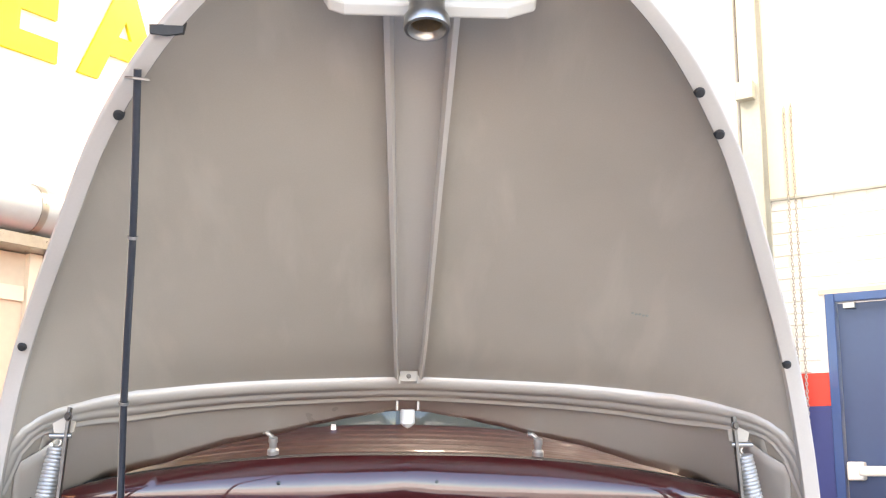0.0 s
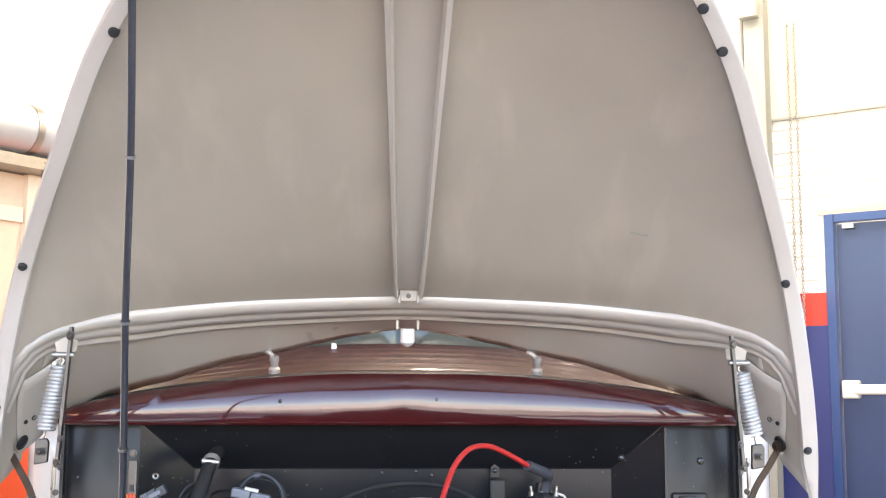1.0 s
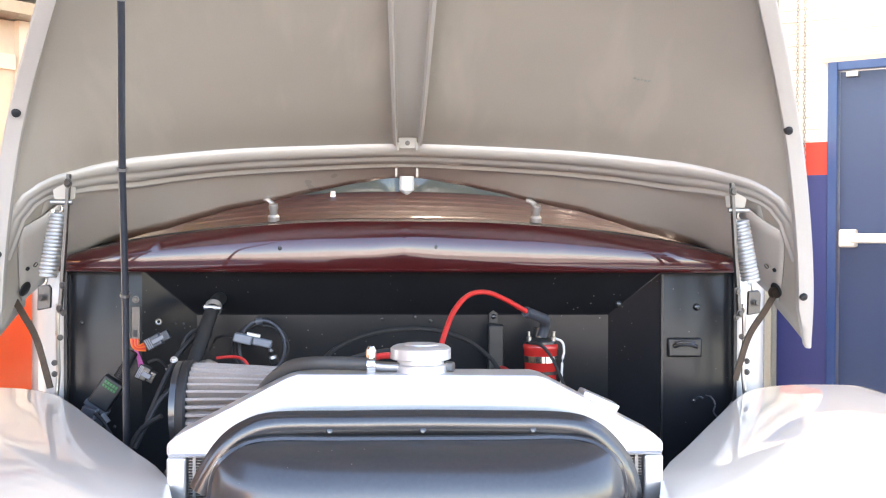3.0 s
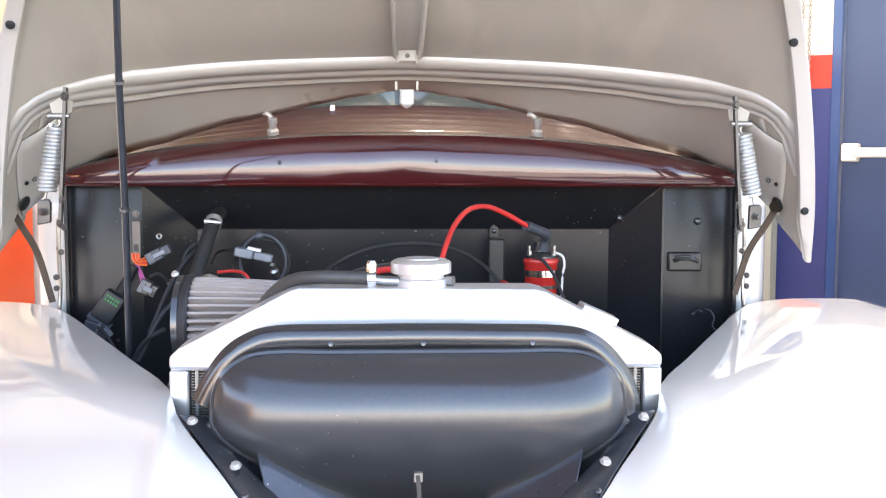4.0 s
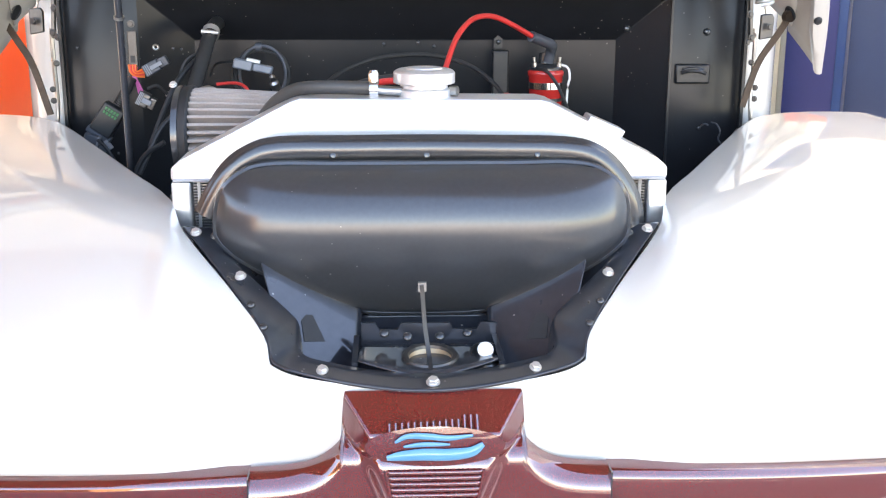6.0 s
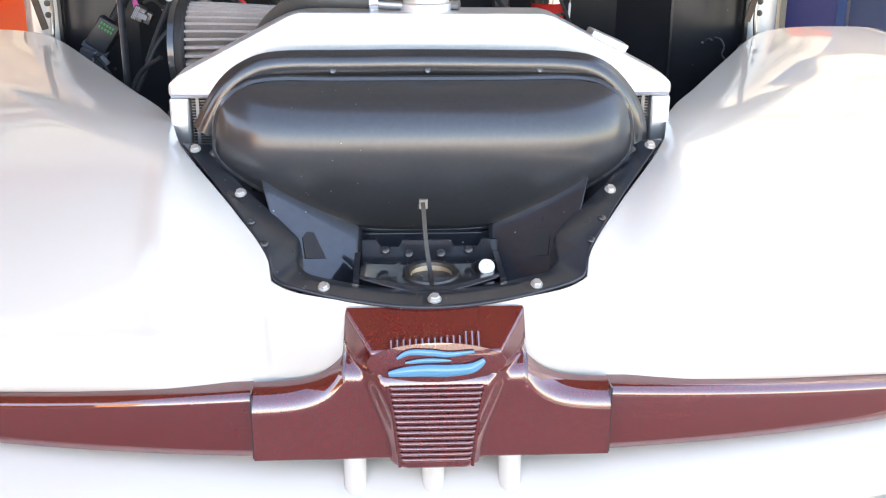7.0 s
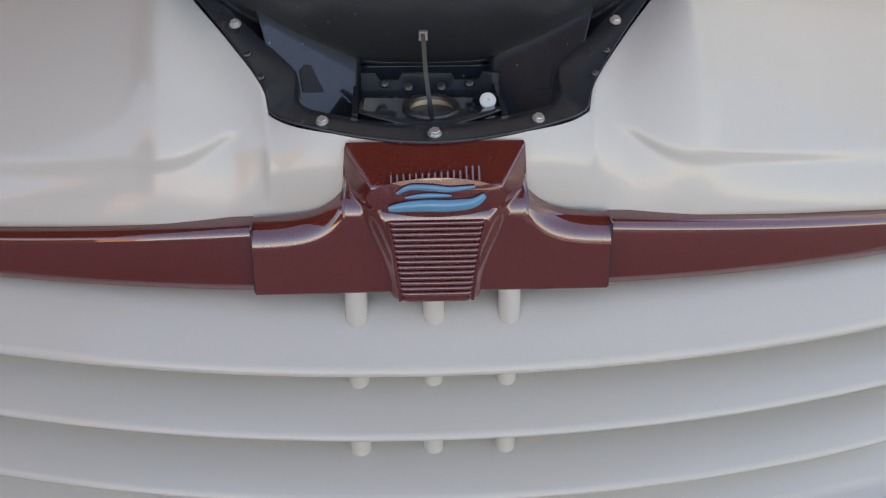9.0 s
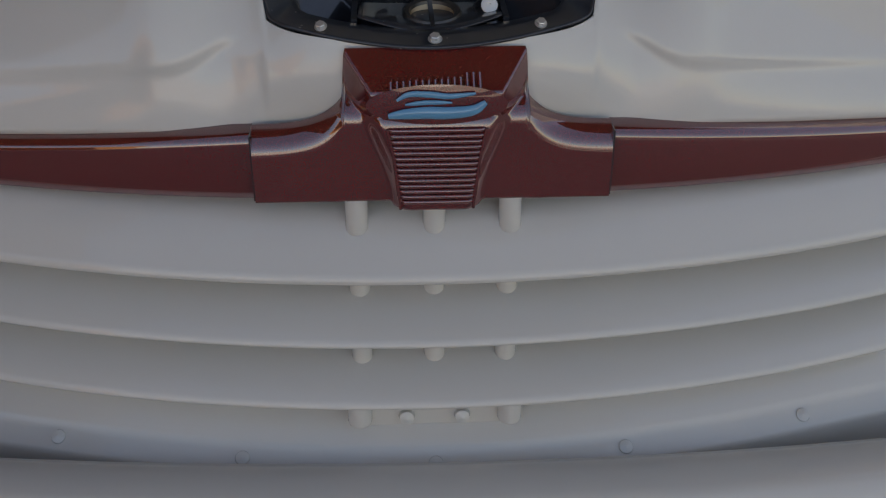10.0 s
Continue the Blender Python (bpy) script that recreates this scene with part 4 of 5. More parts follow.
part("spark_lead", tube([(0.216, 0.062, 0.977), (0.175, 0.03, 1.0), (0.138, 0.0, 1.015), (0.104, -0.04, 1.013), (0.078, -0.08, 0.992), (0.062, -0.12, 0.965), (0.048, -0.16, 0.93), (0.04, -0.2, 0.90)], 0.0046, 10), RED, car, "thick red spark lead")
part("coil_wire", tube([(0.230, 0.11, 0.918), (0.245, 0.09, 0.915), (0.262, 0.08, 0.895), (0.275, 0.06, 0.865), (0.285, 0.03, 0.83)], 0.003, 8), RUBBER, coil)
part("white_wire", tube([(0.272, 0.12, 0.925), (0.288, 0.115, 0.918), (0.291, 0.11, 0.90), (0.286, 0.10, 0.88), (0.282, 0.1, 0.78)], 0.0022, 8), WHITE_PLASTIC, coil)
relay = part("relay", plate([(0.156, 0.845), (0.186, 0.845), (0.186, 0.945), (0.156, 0.945)], 0.165, 0.19), BLACK_MATT, car, "black relay bolted to the firewall", bevel=0.003, smooth=False)
part("relay_tab", plate([(0.162, 0.946), (0.178, 0.946), (0.178, 0.964), (0.170, 0.970), (0.162, 0.964)], 0.21, 0.216), BLACK_MATT, relay, smooth=False)
bolt(relay, (0.170, 0.208, 0.958), (0, -1, 0), 0.0045, ROUND)
part("relay_lead", tube([(0.172, 0.16, 0.865), (0.183, 0.12, 0.868), (0.19, 0.08, 0.862)], 0.004, 8), RED, relay)

# fuse and relay cluster at the side of the firewall
fuse = part("wiring_bracket", plate([(-0.494, 0.922), (-0.478, 0.922), (-0.478, 0.985), (-0.494, 0.985)], 0.10, 0.106), STEEL_DARK, car, "grey metal bracket with wiring plugs", bevel=0.0015, smooth=False)
# Black plate on the bracket gives the dark of a slot that isn't cut.
part("slot_dark_plate", plate([(-0.490, 0.930), (-0.483, 0.930), (-0.483, 0.942), (-0.490, 0.942)], 0.0985, 0.1005), RUBBER, fuse, smooth=False)
bolt(fuse, (-0.486, 0.10, 0.997), (0, -1, 0), 0.0046, data=DULL_HEX)
for x, z in ((-0.452, 0.954), (-0.434, 0.869)):
    part("ring_nut", lathe([(0.0, 0.0030), (0.0, 0.0062), (0.003, 0.0062), (0.0046, 0.0046), (0.0042, 0.0030), (0.0, 0.0028)], (x, 0.135, z), (0.1, -1, 0.1), 16), ZINC, firewall, "bright ring nut")


def wiring_plug(x, z, tilt, long, high, mat, label):
    """A two-part moulded connector with a collar, a latch and ribs."""
    m = Matrix.Translation((x, 0.098, z)) @ pose(0, 0, 0, 0, tilt, 0)
    body = part("wiring_plug", block((-long / 2, -0.010, -high / 2), (long * 0.15, 0.010, high / 2), m), mat, fuse, label, bevel=0.002)
    part("plug_collar", block((long * 0.15, -0.008, -high * 0.40), (long / 2, 0.008, high * 0.40), m), mat, body, bevel=0.0015)
    part("plug_latch", block((-long * 0.2, -0.0125, -high * 0.18), (long * 0.3, -0.0102, high * 0.18), m), LIGHT_GREY_PLASTIC, body, bevel=0.0008)
    for n in range(3):
        part("plug_rib", block((-long * (0.42 - 0.08 * n) - 0.0008, -0.0112, -high * 0.45), (-long * (0.42 - 0.08 * n) + 0.0008, -0.0102, high * 0.45), m), LIGHT_GREY_PLASTIC, body)
    return body


wiring_plug(-0.446, 0.925, -28, 0.046, 0.021, GREY_PLASTIC, "dark grey wiring plug")
wiring_plug(-0.466, 0.863, 28, 0.034, 0.026, BLACK, "black wiring plug")
for mat, d in ((ORANGE_WIRE, 0.0), (RED, 0.004), (ORANGE_WIRE, 0.008), (RED, 0.012), (ORANGE_WIRE, 0.015)):
    part("coloured_wire", tube([(-0.494 + d * 0.8, 0.10, 0.926), (-0.491 + d * 0.7, 0.095, 0.914), (-0.482 + d * 0.35, 0.092, 0.9075 + d * 0.5), (-0.466, 0.094, 0.9055 + d)], 0.0020, 6), mat, fuse)
for d in (0.0, 0.004, 0.008):
    part("coloured_wire", tube([(-0.488 + d, 0.10, 0.922), (-0.486 + d * 0.6, 0.094, 0.905), (-0.481 + d * 0.6, 0.092, 0.893), (-0.478 + d, 0.094, 0.876)], 0.0016, 6), PINK_WIRE, fuse)
tilted = Matrix.Translation((-0.530, 0.085, 0.836)) @ pose(0, 0, 0, 0, 34, 0)
module = part("module", block((-0.020, -0.012, -0.034), (0.020, 0.012, 0.022), tilted), BLACK_MATT, fuse, "black control module with green pins", bevel=0.003)
part("module_tray", block((-0.023, -0.010, -0.042), (0.023, 0.010, -0.030), tilted), GREY_PLASTIC, module, bevel=0.002)
for n in range(5):
    for row in range(2):
        part("green_pin", block((-0.0128 + 0.0055 * n, -0.0150, 0.004 + 0.0075 * row), (-0.0095 + 0.0055 * n, -0.0122, 0.009 + 0.0075 * row), tilted), GREEN_CONN, module)
sleeve = spline([(-0.486, 0.082, 0.905), (-0.492, 0.082, 0.893), (-0.501, 0.083, 0.877), (-0.513, 0.085, 0.858)], 12)
rings = [sweep(sleeve[n:n + 2], ring(0.0092 if n % 2 else 0.0074, 10), (0, 1, 0)) for n in range(len(sleeve) - 1)]
part("loom_sleeve", joined(*rings), RUBBER, fuse, "corrugated black loom sleeve")
for x, z, tilt in ((-0.560, 0.800, 20), (-0.542, 0.782, -35), (-0.558, 0.776, 50)):
    body = part("clear_plug", block((-0.013, -0.009, -0.008), (0.013, 0.009, 0.008), Matrix.Translation((x, 0.07, z)) @ pose(0, 0, 0, 0, tilt, 0)), GREY_PLASTIC, fuse, "smoky plastic plug", bevel=0.002)
    part("plug_rim", block((0.011, -0.010, -0.009), (0.014, 0.010, 0.009), Matrix.Translation((x, 0.07, z)) @ pose(0, 0, 0, 0, tilt, 0)), LIGHT_GREY_PLASTIC, body)

part("thin_wire", tube([(0.565, 0.14, 0.815), (0.573, 0.13, 0.812), (0.577, 0.12, 0.800), (0.574, 0.12, 0.786), (0.582, 0.12, 0.776)], 0.0015, 6), GREY_PLASTIC, car, "thin wire end by the firewall")
part("thin_wire", tube([(0.548, 0.15, 0.806), (0.553, 0.14, 0.812), (0.560, 0.14, 0.809)], 0.0015, 6), GREY_PLASTIC, car, "thin wire end by the firewall")
for pts in ([(-0.352, 0.10, 0.93), (-0.372, 0.08, 0.945), (-0.392, 0.07, 0.93), (-0.40, 0.06, 0.90)], [(-0.43, 0.10, 0.875), (-0.445, 0.09, 0.89), (-0.462, 0.09, 0.885)], [(-0.545, 0.05, 0.80), (-0.53, 0.04, 0.79), (-0.512, 0.03, 0.765), (-0.49, 0.0, 0.74)]):
    part("black_cable", tube(pts, 0.0032, 8), RUBBER, car, "thin black cable by the firewall")
for x, z in ((-0.415, 0.947), (-0.43, 0.948), (-0.555, 0.775), (-0.535, 0.76), (-0.58, 0.79)):
    bolt(firewall, (x, 0.150 if x < -0.48 else 0.18, z), (0, -1, 0.2), 0.0026, ROUND)

# ---- cone air filter lying behind the radiator ----
pleats, rings_n = 36, [(0.0, 0.062), (0.045, 0.060), (0.10, 0.056), (0.155, 0.052)]
fb, fa = Vector((-0.298, -0.40, 0.878)), Vector((0.99, -0.05, 0.02)).normalized()
fs = fa.orthogonal().normalized()
fo = fa.cross(fs)
verts, n2 = [], pleats * 3
for d, r in rings_n:
    for k in range(n2):
        rr = r * (0.80 if k % 3 == 0 else 1.0)
        verts.append(fb + fa * d + (fs * math.cos(2 * math.pi * k / n2) + fo * math.sin(2 * math.pi * k / n2)) * rr)
faces = [(i * n2 + k, i * n2 + (k + 1) % n2, (i + 1) * n2 + (k + 1) % n2, (i + 1) * n2 + k) for i in range(len(rings_n) - 1) for k in range(n2)]
afilter = part("air_filter", (verts, faces), COTTON, car, "pleated grey cone air filter", smooth=False)
part("filter_base", lathe([(-0.022, 0.0), (-0.022, 0.050), (-0.019, 0.060), (-0.012, 0.064), (0.0, 0.0660), (0.003, 0.064), (0.003, 0.04)], fb, fa, 36), RUBBER, afilter, "black rubber filter collar")
part("filter_clamp", lathe([(-0.018, 0.0635), (-0.018, 0.0655), (-0.010, 0.0655), (-0.010, 0.0635)], fb, fa, 36), BLACK, afilter)
part("filter_end", lathe([(0.154, 0.053), (0.170, 0.050), (0.172, 0.0)], fb, fa, 30), RUBBER, afilter)
bolt(afilter, fb + Vector((-0.022, -0.02, 0.068)), (0, -0.6, 0.8), 0.004)

# ---- aluminium radiator ----
R_Y0, R_Y1 = -0.622, -0.56
rad = part("radiator", plate([(-0.291, 0.856), (-0.291, 0.871), (-0.280, 0.881), (-0.152, 0.948), (-0.140, 0.952), (0.138, 0.950), (0.150, 0.947), (0.280, 0.880), (0.291, 0.870), (0.291, 0.856)], R_Y0, R_Y1), ALU, car, "bare aluminium radiator with an angular header tank", bevel=0.004, smooth=False)
for side in (-1, 1):
    part("side_tank", plate([(side * 0.291, 0.855), (side * 0.291, 0.45), (side * 0.268, 0.45), (side * 0.268, 0.855)], R_Y0, R_Y1), ALU, rad, "aluminium side channel", bevel=0.003, smooth=False)
for side in (-1, 1):
    part("weld_bead", tube([(side * 0.288, -0.623, 0.8575), (side * 0.15, -0.623, 0.8575), (0.0, -0.623, 0.8575)], 0.0018, 6), ALU, rad)
core = []
for n in range(120):
    z = 0.45 + 0.404 * n / 119
    core.append((z,))
bm = bmesh.new()
for (z,) in core:
    made = bmesh.ops.create_cube(bm, size=1)["verts"]
    for v in made:
        v.co = Vector((v.co.x * 0.534, -0.596 + v.co.y * 0.036, z + v.co.z * 0.0011))
part("fin_core", bm, ALU_DARK, rad, "dark finned radiator core", smooth=False)["kind"] = "stuff"
for n in range(29):
    x = -0.26 + 0.52 * n / 28
    if abs(x) > 0.2:
        part("core_tube", block((x - 0.0018, -0.616, 0.45), (x + 0.0018, -0.578, 0.855)), ALU_DARK, rad)
part("core_back", block((-0.266, -0.577, 0.45), (0.266, -0.572, 0.854)), BLACK_MATT, rad)
neck = part("filler_neck", lathe([(0, 0.031), (0.012, 0.0305), (0.014, 0.028), (0.02, 0.028)], (0.004, -0.592, 0.947), (0, 0, 1), 28), ALU, rad, "aluminium filler neck")
cap = part("radiator_cap", lathe([(0.0, 0.0), (0.0, 0.034), (0.001, 0.0362), (0.013, 0.0362), (0.0155, 0.0335), (0.017, 0.030), (0.017, 0.0)], (0.004, -0.592, 0.966), (0, 0, 1), 40), ALU, rad, "polished round radiator cap")
part("cap_rib", lathe([(0.0168, 0.022), (0.0185, 0.021), (0.0185, 0.0)], (0.004, -0.592, 0.966), (0, 0, 1), 24), ALU, cap)
spout = part("overflow_spout", tube([(-0.018, -0.60, 0.957), (-0.04, -0.60, 0.958), (-0.06, -0.60, 0.960)], 0.006, 10), ZINC, rad)
part("spout_clip", lathe([(-0.004, 0.0072), (-0.004, 0.0105), (0.006, 0.0105), (0.006, 0.0072)], (-0.056, -0.60, 0.960), (1, 0, 0.05), 14), CHROME, rad)
part("clip_ear", lathe([(0, 0), (0, 0.0065), (0.012, 0.0065), (0.016, 0.004), (0.016, 0)], (-0.055, -0.60, 0.966), (0, 0, 1), 12), CHROME, rad)
part("neck_bolt", lathe([(0, 0), (0, 0.006), (0.01, 0.006), (0.01, 0)], (0.034, -0.592, 0.957), (1, -0.4, 0), 8), ZINC, rad)
part("overflow_hose", tube([(-0.052, -0.60, 0.961), (-0.09, -0.60, 0.962), (-0.120, -0.597, 0.962), (-0.148, -0.580, 0.957), (-0.172, -0.556, 0.941), (-0.190, -0.542, 0.920), (-0.203, -0.536, 0.895), (-0.212, -0.535, 0.86)], 0.0080, 12), DUSTY_RUBBER, rad, "dusty grey overflow hose")
clip = part("tank_bracket", plate([(0.197, 0.912), (0.204, 0.926), (0.247, 0.907), (0.239, 0.893)], -0.585, -0.545), ALU, rad, bevel=0.002, smooth=False)
for side in (-1, 1):
    part("fixing_bracket", plate([(side * 0.292, 0.835), (side * 0.302, 0.83), (side * 0.302, 0.80), (side * 0.292, 0.80)], -0.575, -0.570), BLACK_MATT, rad, smooth=False)

# ---- domed black air deflector in front of the radiator ----
half = [(0.0, 0.886), (0.10, 0.886), (0.168, 0.886), (0.197, 0.881), (0.217, 0.866), (0.226, 0.845), (0.229, 0.82), (0.226, 0.806), (0.200, 0.786), (0.148, 0.755), (0.098, 0.730), (0.06, 0.722), (0.0, 0.720)]
loop = spline([(x, 0, z) for x, z in half], 3)
loop = [(p.x, p.z) for p in loop]
loop = loop + [(-x, z) for x, z in loop[-2:0:-1]]
cx, cz = 0.0, 0.822


def dome(f, k):
    x, z = loop[k % len(loop)]
    return bulged(x * f, cz + (z - cz) * f)


def bulged(x, z):
    wide = 0.072 + 0.163 * math.sin(0.5 * math.pi * min(1.0, max(0.0, (z - 0.718) / 0.095)))
    u, v = min(1, abs(x) / wide), min(1, max(0, (z - 0.718) / (0.8875 - 0.718)))
    bulge = 0.096 * math.sqrt((1 - u**6) * (1 - v**3.4)) * (0.15 + 0.85 * v**0.6)
    return Vector((x, -0.668 - 0.10 * (0.886 - z) - bulge, z))


DOME_Z = [0.720, 0.722, 0.730, 0.755, 0.786, 0.808, 0.82, 0.845, 0.866, 0.881, 0.886]
DOME_W = [(0.040,), (0.060,), (0.098,), (0.148,), (0.200,), (0.226,), (0.229,), (0.226,), (0.217,), (0.197,), (0.168,)]


def dome_skin(v, u):
    z = 0.720 + 0.166 * v
    x = u * float(curve_at(DOME_Z, DOME_W, z)[0])
    return bulged(x, z)


dome_rows = sorted({*np.linspace(0, 0.9, 46).round(4), *np.linspace(0.9, 1.0, 16).round(4)})
dome_cols = sorted({*np.linspace(-0.9, 0.9, 61).round(4), *np.linspace(0.9, 1, 12).round(4), *np.linspace(-1, -0.9, 12).round(4)})
dome_part = part("air_deflector", sheet(dome_skin, dome_rows, dome_cols), DOME_BLACK, car, "domed satin black air deflector", sharp=180)
part("deflector_rim", sweep([dome(1.0, k) + Vector((0, 0.004, 0)) for k in range(len(loop) + 1)], ring(0.0045, 8), (0, 1, 0), caps=False), BLACK, dome_part)
band_pts = [(-0.243, 0.826), (-0.232, 0.848), (-0.215, 0.874), (-0.193, 0.891), (-0.16, 0.9005), (-0.08, 0.9015), (0.0, 0.902), (0.08, 0.901), (0.16, 0.899), (0.195, 0.890), (0.219, 0.868), (0.234, 0.842), (0.240, 0.815), (0.239, 0.80)]
band_path = spline([(x, -0.668, z) for x, z in band_pts], 5)
seal = part("deflector_flange", sweep(band_path, [(-0.0150, -0.004), (0.0150, -0.004), (0.0152, 0.001), (0.0135, 0.0052), (0.0095, 0.0085), (0.004, 0.0102), (-0.002, 0.0100), (-0.0075, 0.0082), (-0.0105, 0.0052), (-0.0118, 0.0022), (-0.0150, 0.0012)], (0, -1, 0)), BLACK, dome_part, "folded black flange round the deflector", sharp=75)
for x in (-0.10, 0.004, 0.128):
    part("flange_dimple", lathe([(0, 0), (0, 0.0042), (0.0015, 0.003), (0.002, 0)], (x, -0.6772, 0.8955), (0, -1, 0.3), 12), BLACK, dome_part)
for side in (-1, 1):
    bolt(dome_part, (side * 0.233, -0.688, 0.806), (0, -1, 0.2), 0.005, ROUND)
    part("deflector_tab", block((side * 0.230 - 0.005, -0.686, 0.799), (side * 0.230 + 0.005, -0.672, 0.816)), GLOSS_BLACK, dome_part, bevel=0.002)

# ---- latch panel between the fenders ----
OUT_U = [0, 0.18, 0.42, 0.60, 0.65, 0.69, 0.74, 0.85, 0.93, 0.97, 1.0]
OUT_P = [(0.268, -0.685, 0.817), (0.236, -0.728, 0.794), (0.2025, -0.772, 0.768), (0.166, -0.826, 0.736), (0.161, -0.838, 0.725), (0.156, -0.849, 0.7155), (0.136, -0.862, 0.711), (0.085, -0.880, 0.705), (0.042, -0.8895, 0.7016), (0.018, -0.8917, 0.7004), (0.0, -0.8920, 0.700)]
INN_P = [(0.240, -0.672, 0.812), (0.226, -0.675, 0.803), (0.160, -0.678, 0.768), (0.100, -0.680, 0.733), (0.088, -0.681, 0.727), (0.078, -0.681, 0.722), (0.070, -0.682, 0.719), (0.045, -0.682, 0.716), (0.024, -0.683, 0.7145), (0.010, -0.683, 0.714), (0.0, -0.683, 0.714)]


def smooth(v):
    v = min(1.0, max(0.0, v))
    return v * v * (3 - 2 * v)


def panel(u, w):
    """u from the outer corner of one side to the other; w from the outer rim (0) to the deflector (1)."""
    side = 1 if u >= 0 else -1
    o = Vector(curve_at(OUT_U, OUT_P, 1 - abs(u)))
    i = Vector(curve_at(OUT_U, INN_P, 1 - abs(u)))
    p = o.lerp(i, w)
    p.z -= (0.050 + 0.010 * smooth((0.3 - abs(u)) / 0.2)) * smooth((w - 0.19 - 0.20 * smooth((abs(u) - 0.25) / 0.15)) / 0.09) * smooth((0.70 - abs(u)) / 0.20)
    p.x *= side
    return p


ws = [0, 0.02, 0.12, *np.linspace(0.185, 0.5, 22), 0.6, 0.75, 0.9, 1.0]
latch_panel = part("latch_panel", sheet(panel, np.linspace(-1, 1, 201), ws), GLOSS_BLACK, car, "glossy black latch panel with bolts", thick=0.003, sharp=50)
for x, y, z in ((0.251, -0.70, 0.814), (0.196, -0.762, 0.781), (0.106, -0.862, 0.712)):
    for side in (-1, 1):
        bolt(latch_panel, (side * x, y, z), (0.1 * side, -0.45, 0.9), 0.0046)
bolt(latch_panel, (0.003, -0.880, 0.7045), (0, -0.3, 0.95), 0.0052)
for side in (-1, 1):
    bolt(latch_panel, (side * 0.183, -0.79, 0.758), (0, -0.4, 0.9), 0.0045, ROUND)
    bolt(latch_panel, (side * 0.168, -0.815, 0.742), (0, -0.4, 0.9), 0.0045, ROUND)
    def gusset(a, b, s=side):
        upper = curve_at([0, 0.5, 1], [(0.1774, -0.728, 0.7872), (0.1223, -0.7146, 0.7597), (0.0710, -0.7099, 0.7255)], a)
        lower = curve_at([0, 0.3, 0.65, 1], [(0.1774, -0.730, 0.7860), (0.1538, -0.7518, 0.7429), (0.1275, -0.768, 0.705), (0.0714, -0.7541, 0.6772)], a)
        p = Vector(upper).lerp(Vector(lower), b)
        return Vector((s * p.x, p.y, p.z))
    part("side_gusset", sheet(gusset, np.linspace(0.0, 1, 19), np.linspace(-0.08, 1.5, 13)), GLOSS_BLACK, latch_panel, "sloping glossy black gusset", thick=0.002, sharp=60)
    lean = Vector((-side * 0.50, -0.62, 0.60)).normalized()
    across = Vector((side * 0.88, 0.30, -0.42)).normalized()
    across = (across - lean * across.dot(lean)).normalized()
    down = lean.cross(across)
    down = -down if down.z > 0 else down
    mid = gusset(0.66, 0.68) + lean * 0.0012
    # Outline of a six-sided black plate set just proud of the gusset.
    hole = [mid + across * a + down * b for a, b in ((-0.016, 0.016), (-0.016, -0.008), (-0.010, -0.015), (0.010, -0.015), (0.016, -0.008), (0.016, 0.016))]
    part("gusset_black_plate", (hole + [p - lean * 0.004 for p in hole], [tuple(range(6))] + [(n, (n + 1) % 6, (n + 1) % 6 + 6, n + 6) for n in range(6)]), RUBBER, latch_panel, "black plate on the gusset", smooth=False)
    part("gusset_wall", plate([(side * 0.072, 0.640), (side * 0.078, 0.640), (side * 0.078, 0.7105), (side * 0.072, 0.7105)], -0.838, -0.753), GLOSS_BLACK, latch_panel, smooth=False)
def latch_table(x, v):
    front = panel(max(-0.36, min(0.36, -x / 0.30)), 0.17)
    front.x = x
    return front.lerp(Vector((x, -0.7515, 0.6985)), v)


part("latch_table", sheet(latch_table, np.linspace(-0.0715, 0.0715, 21), np.linspace(0, 1, 7)), GLOSS_BLACK, latch_panel, "glossy black latch platform", thick=0.002)
part("pan_back", block((-0.085, -0.700, 0.640), (0.085, -0.694, 0.716)), GLOSS_BLACK, latch_panel, "black panel behind the latch", bevel=0.002)
part("latch_base", plate([(-0.070, 0.690), (0.075, 0.690), (0.078, 0.723), (0.060, 0.724), (0.056, 0.716), (0.030, 0.716), (0.026, 0.7235), (-0.026, 0.7235), (-0.030, 0.716), (-0.05, 0.716), (-0.055, 0.724), (-0.070, 0.724)], -0.752, -0.748), GLOSS_BLACK, latch_panel, "notched black latch base", smooth=False)
latch_ring = part("latch_opening", lathe([(0.006, 0.026), (0.0, 0.0300), (-0.003, 0.0280), (-0.002, 0.0235), (0.008, 0.0205), (0.03, 0.019), (0.03, 0.0)], (0.003, -0.806, 0.7045), (0, 0.09, -1), 30), STEEL_DARK, latch_panel, "round latch opening with worn metal inside", sharp=50)
part("latch_throat", lathe([(0.001, 0.0222), (0.007, 0.0185), (0.010, 0.011), (0.016, 0.009), (0.016, 0)], (0.003, -0.806, 0.7045), (0, 0.09, -1), 24), RUST, latch_ring, "worn brassy metal")
part("latch_lever", sweep(spline([(-0.006, -0.806, 0.783), (-0.005, -0.807, 0.772), (-0.003, -0.812, 0.742), (0.001, -0.822, 0.712), (0.003, -0.846, 0.694)], 5), [(-0.0045, -0.0022), (0.0045, -0.0022), (0.0045, 0.0022), (-0.0045, 0.0022)], (1, 0, 0)), BLACK_MATT, latch_panel, "slim black latch lever")
part("lever_tip", block((-0.0095, -0.809, 0.776), (-0.001, -0.803, 0.785)), ZINC, latch_panel)
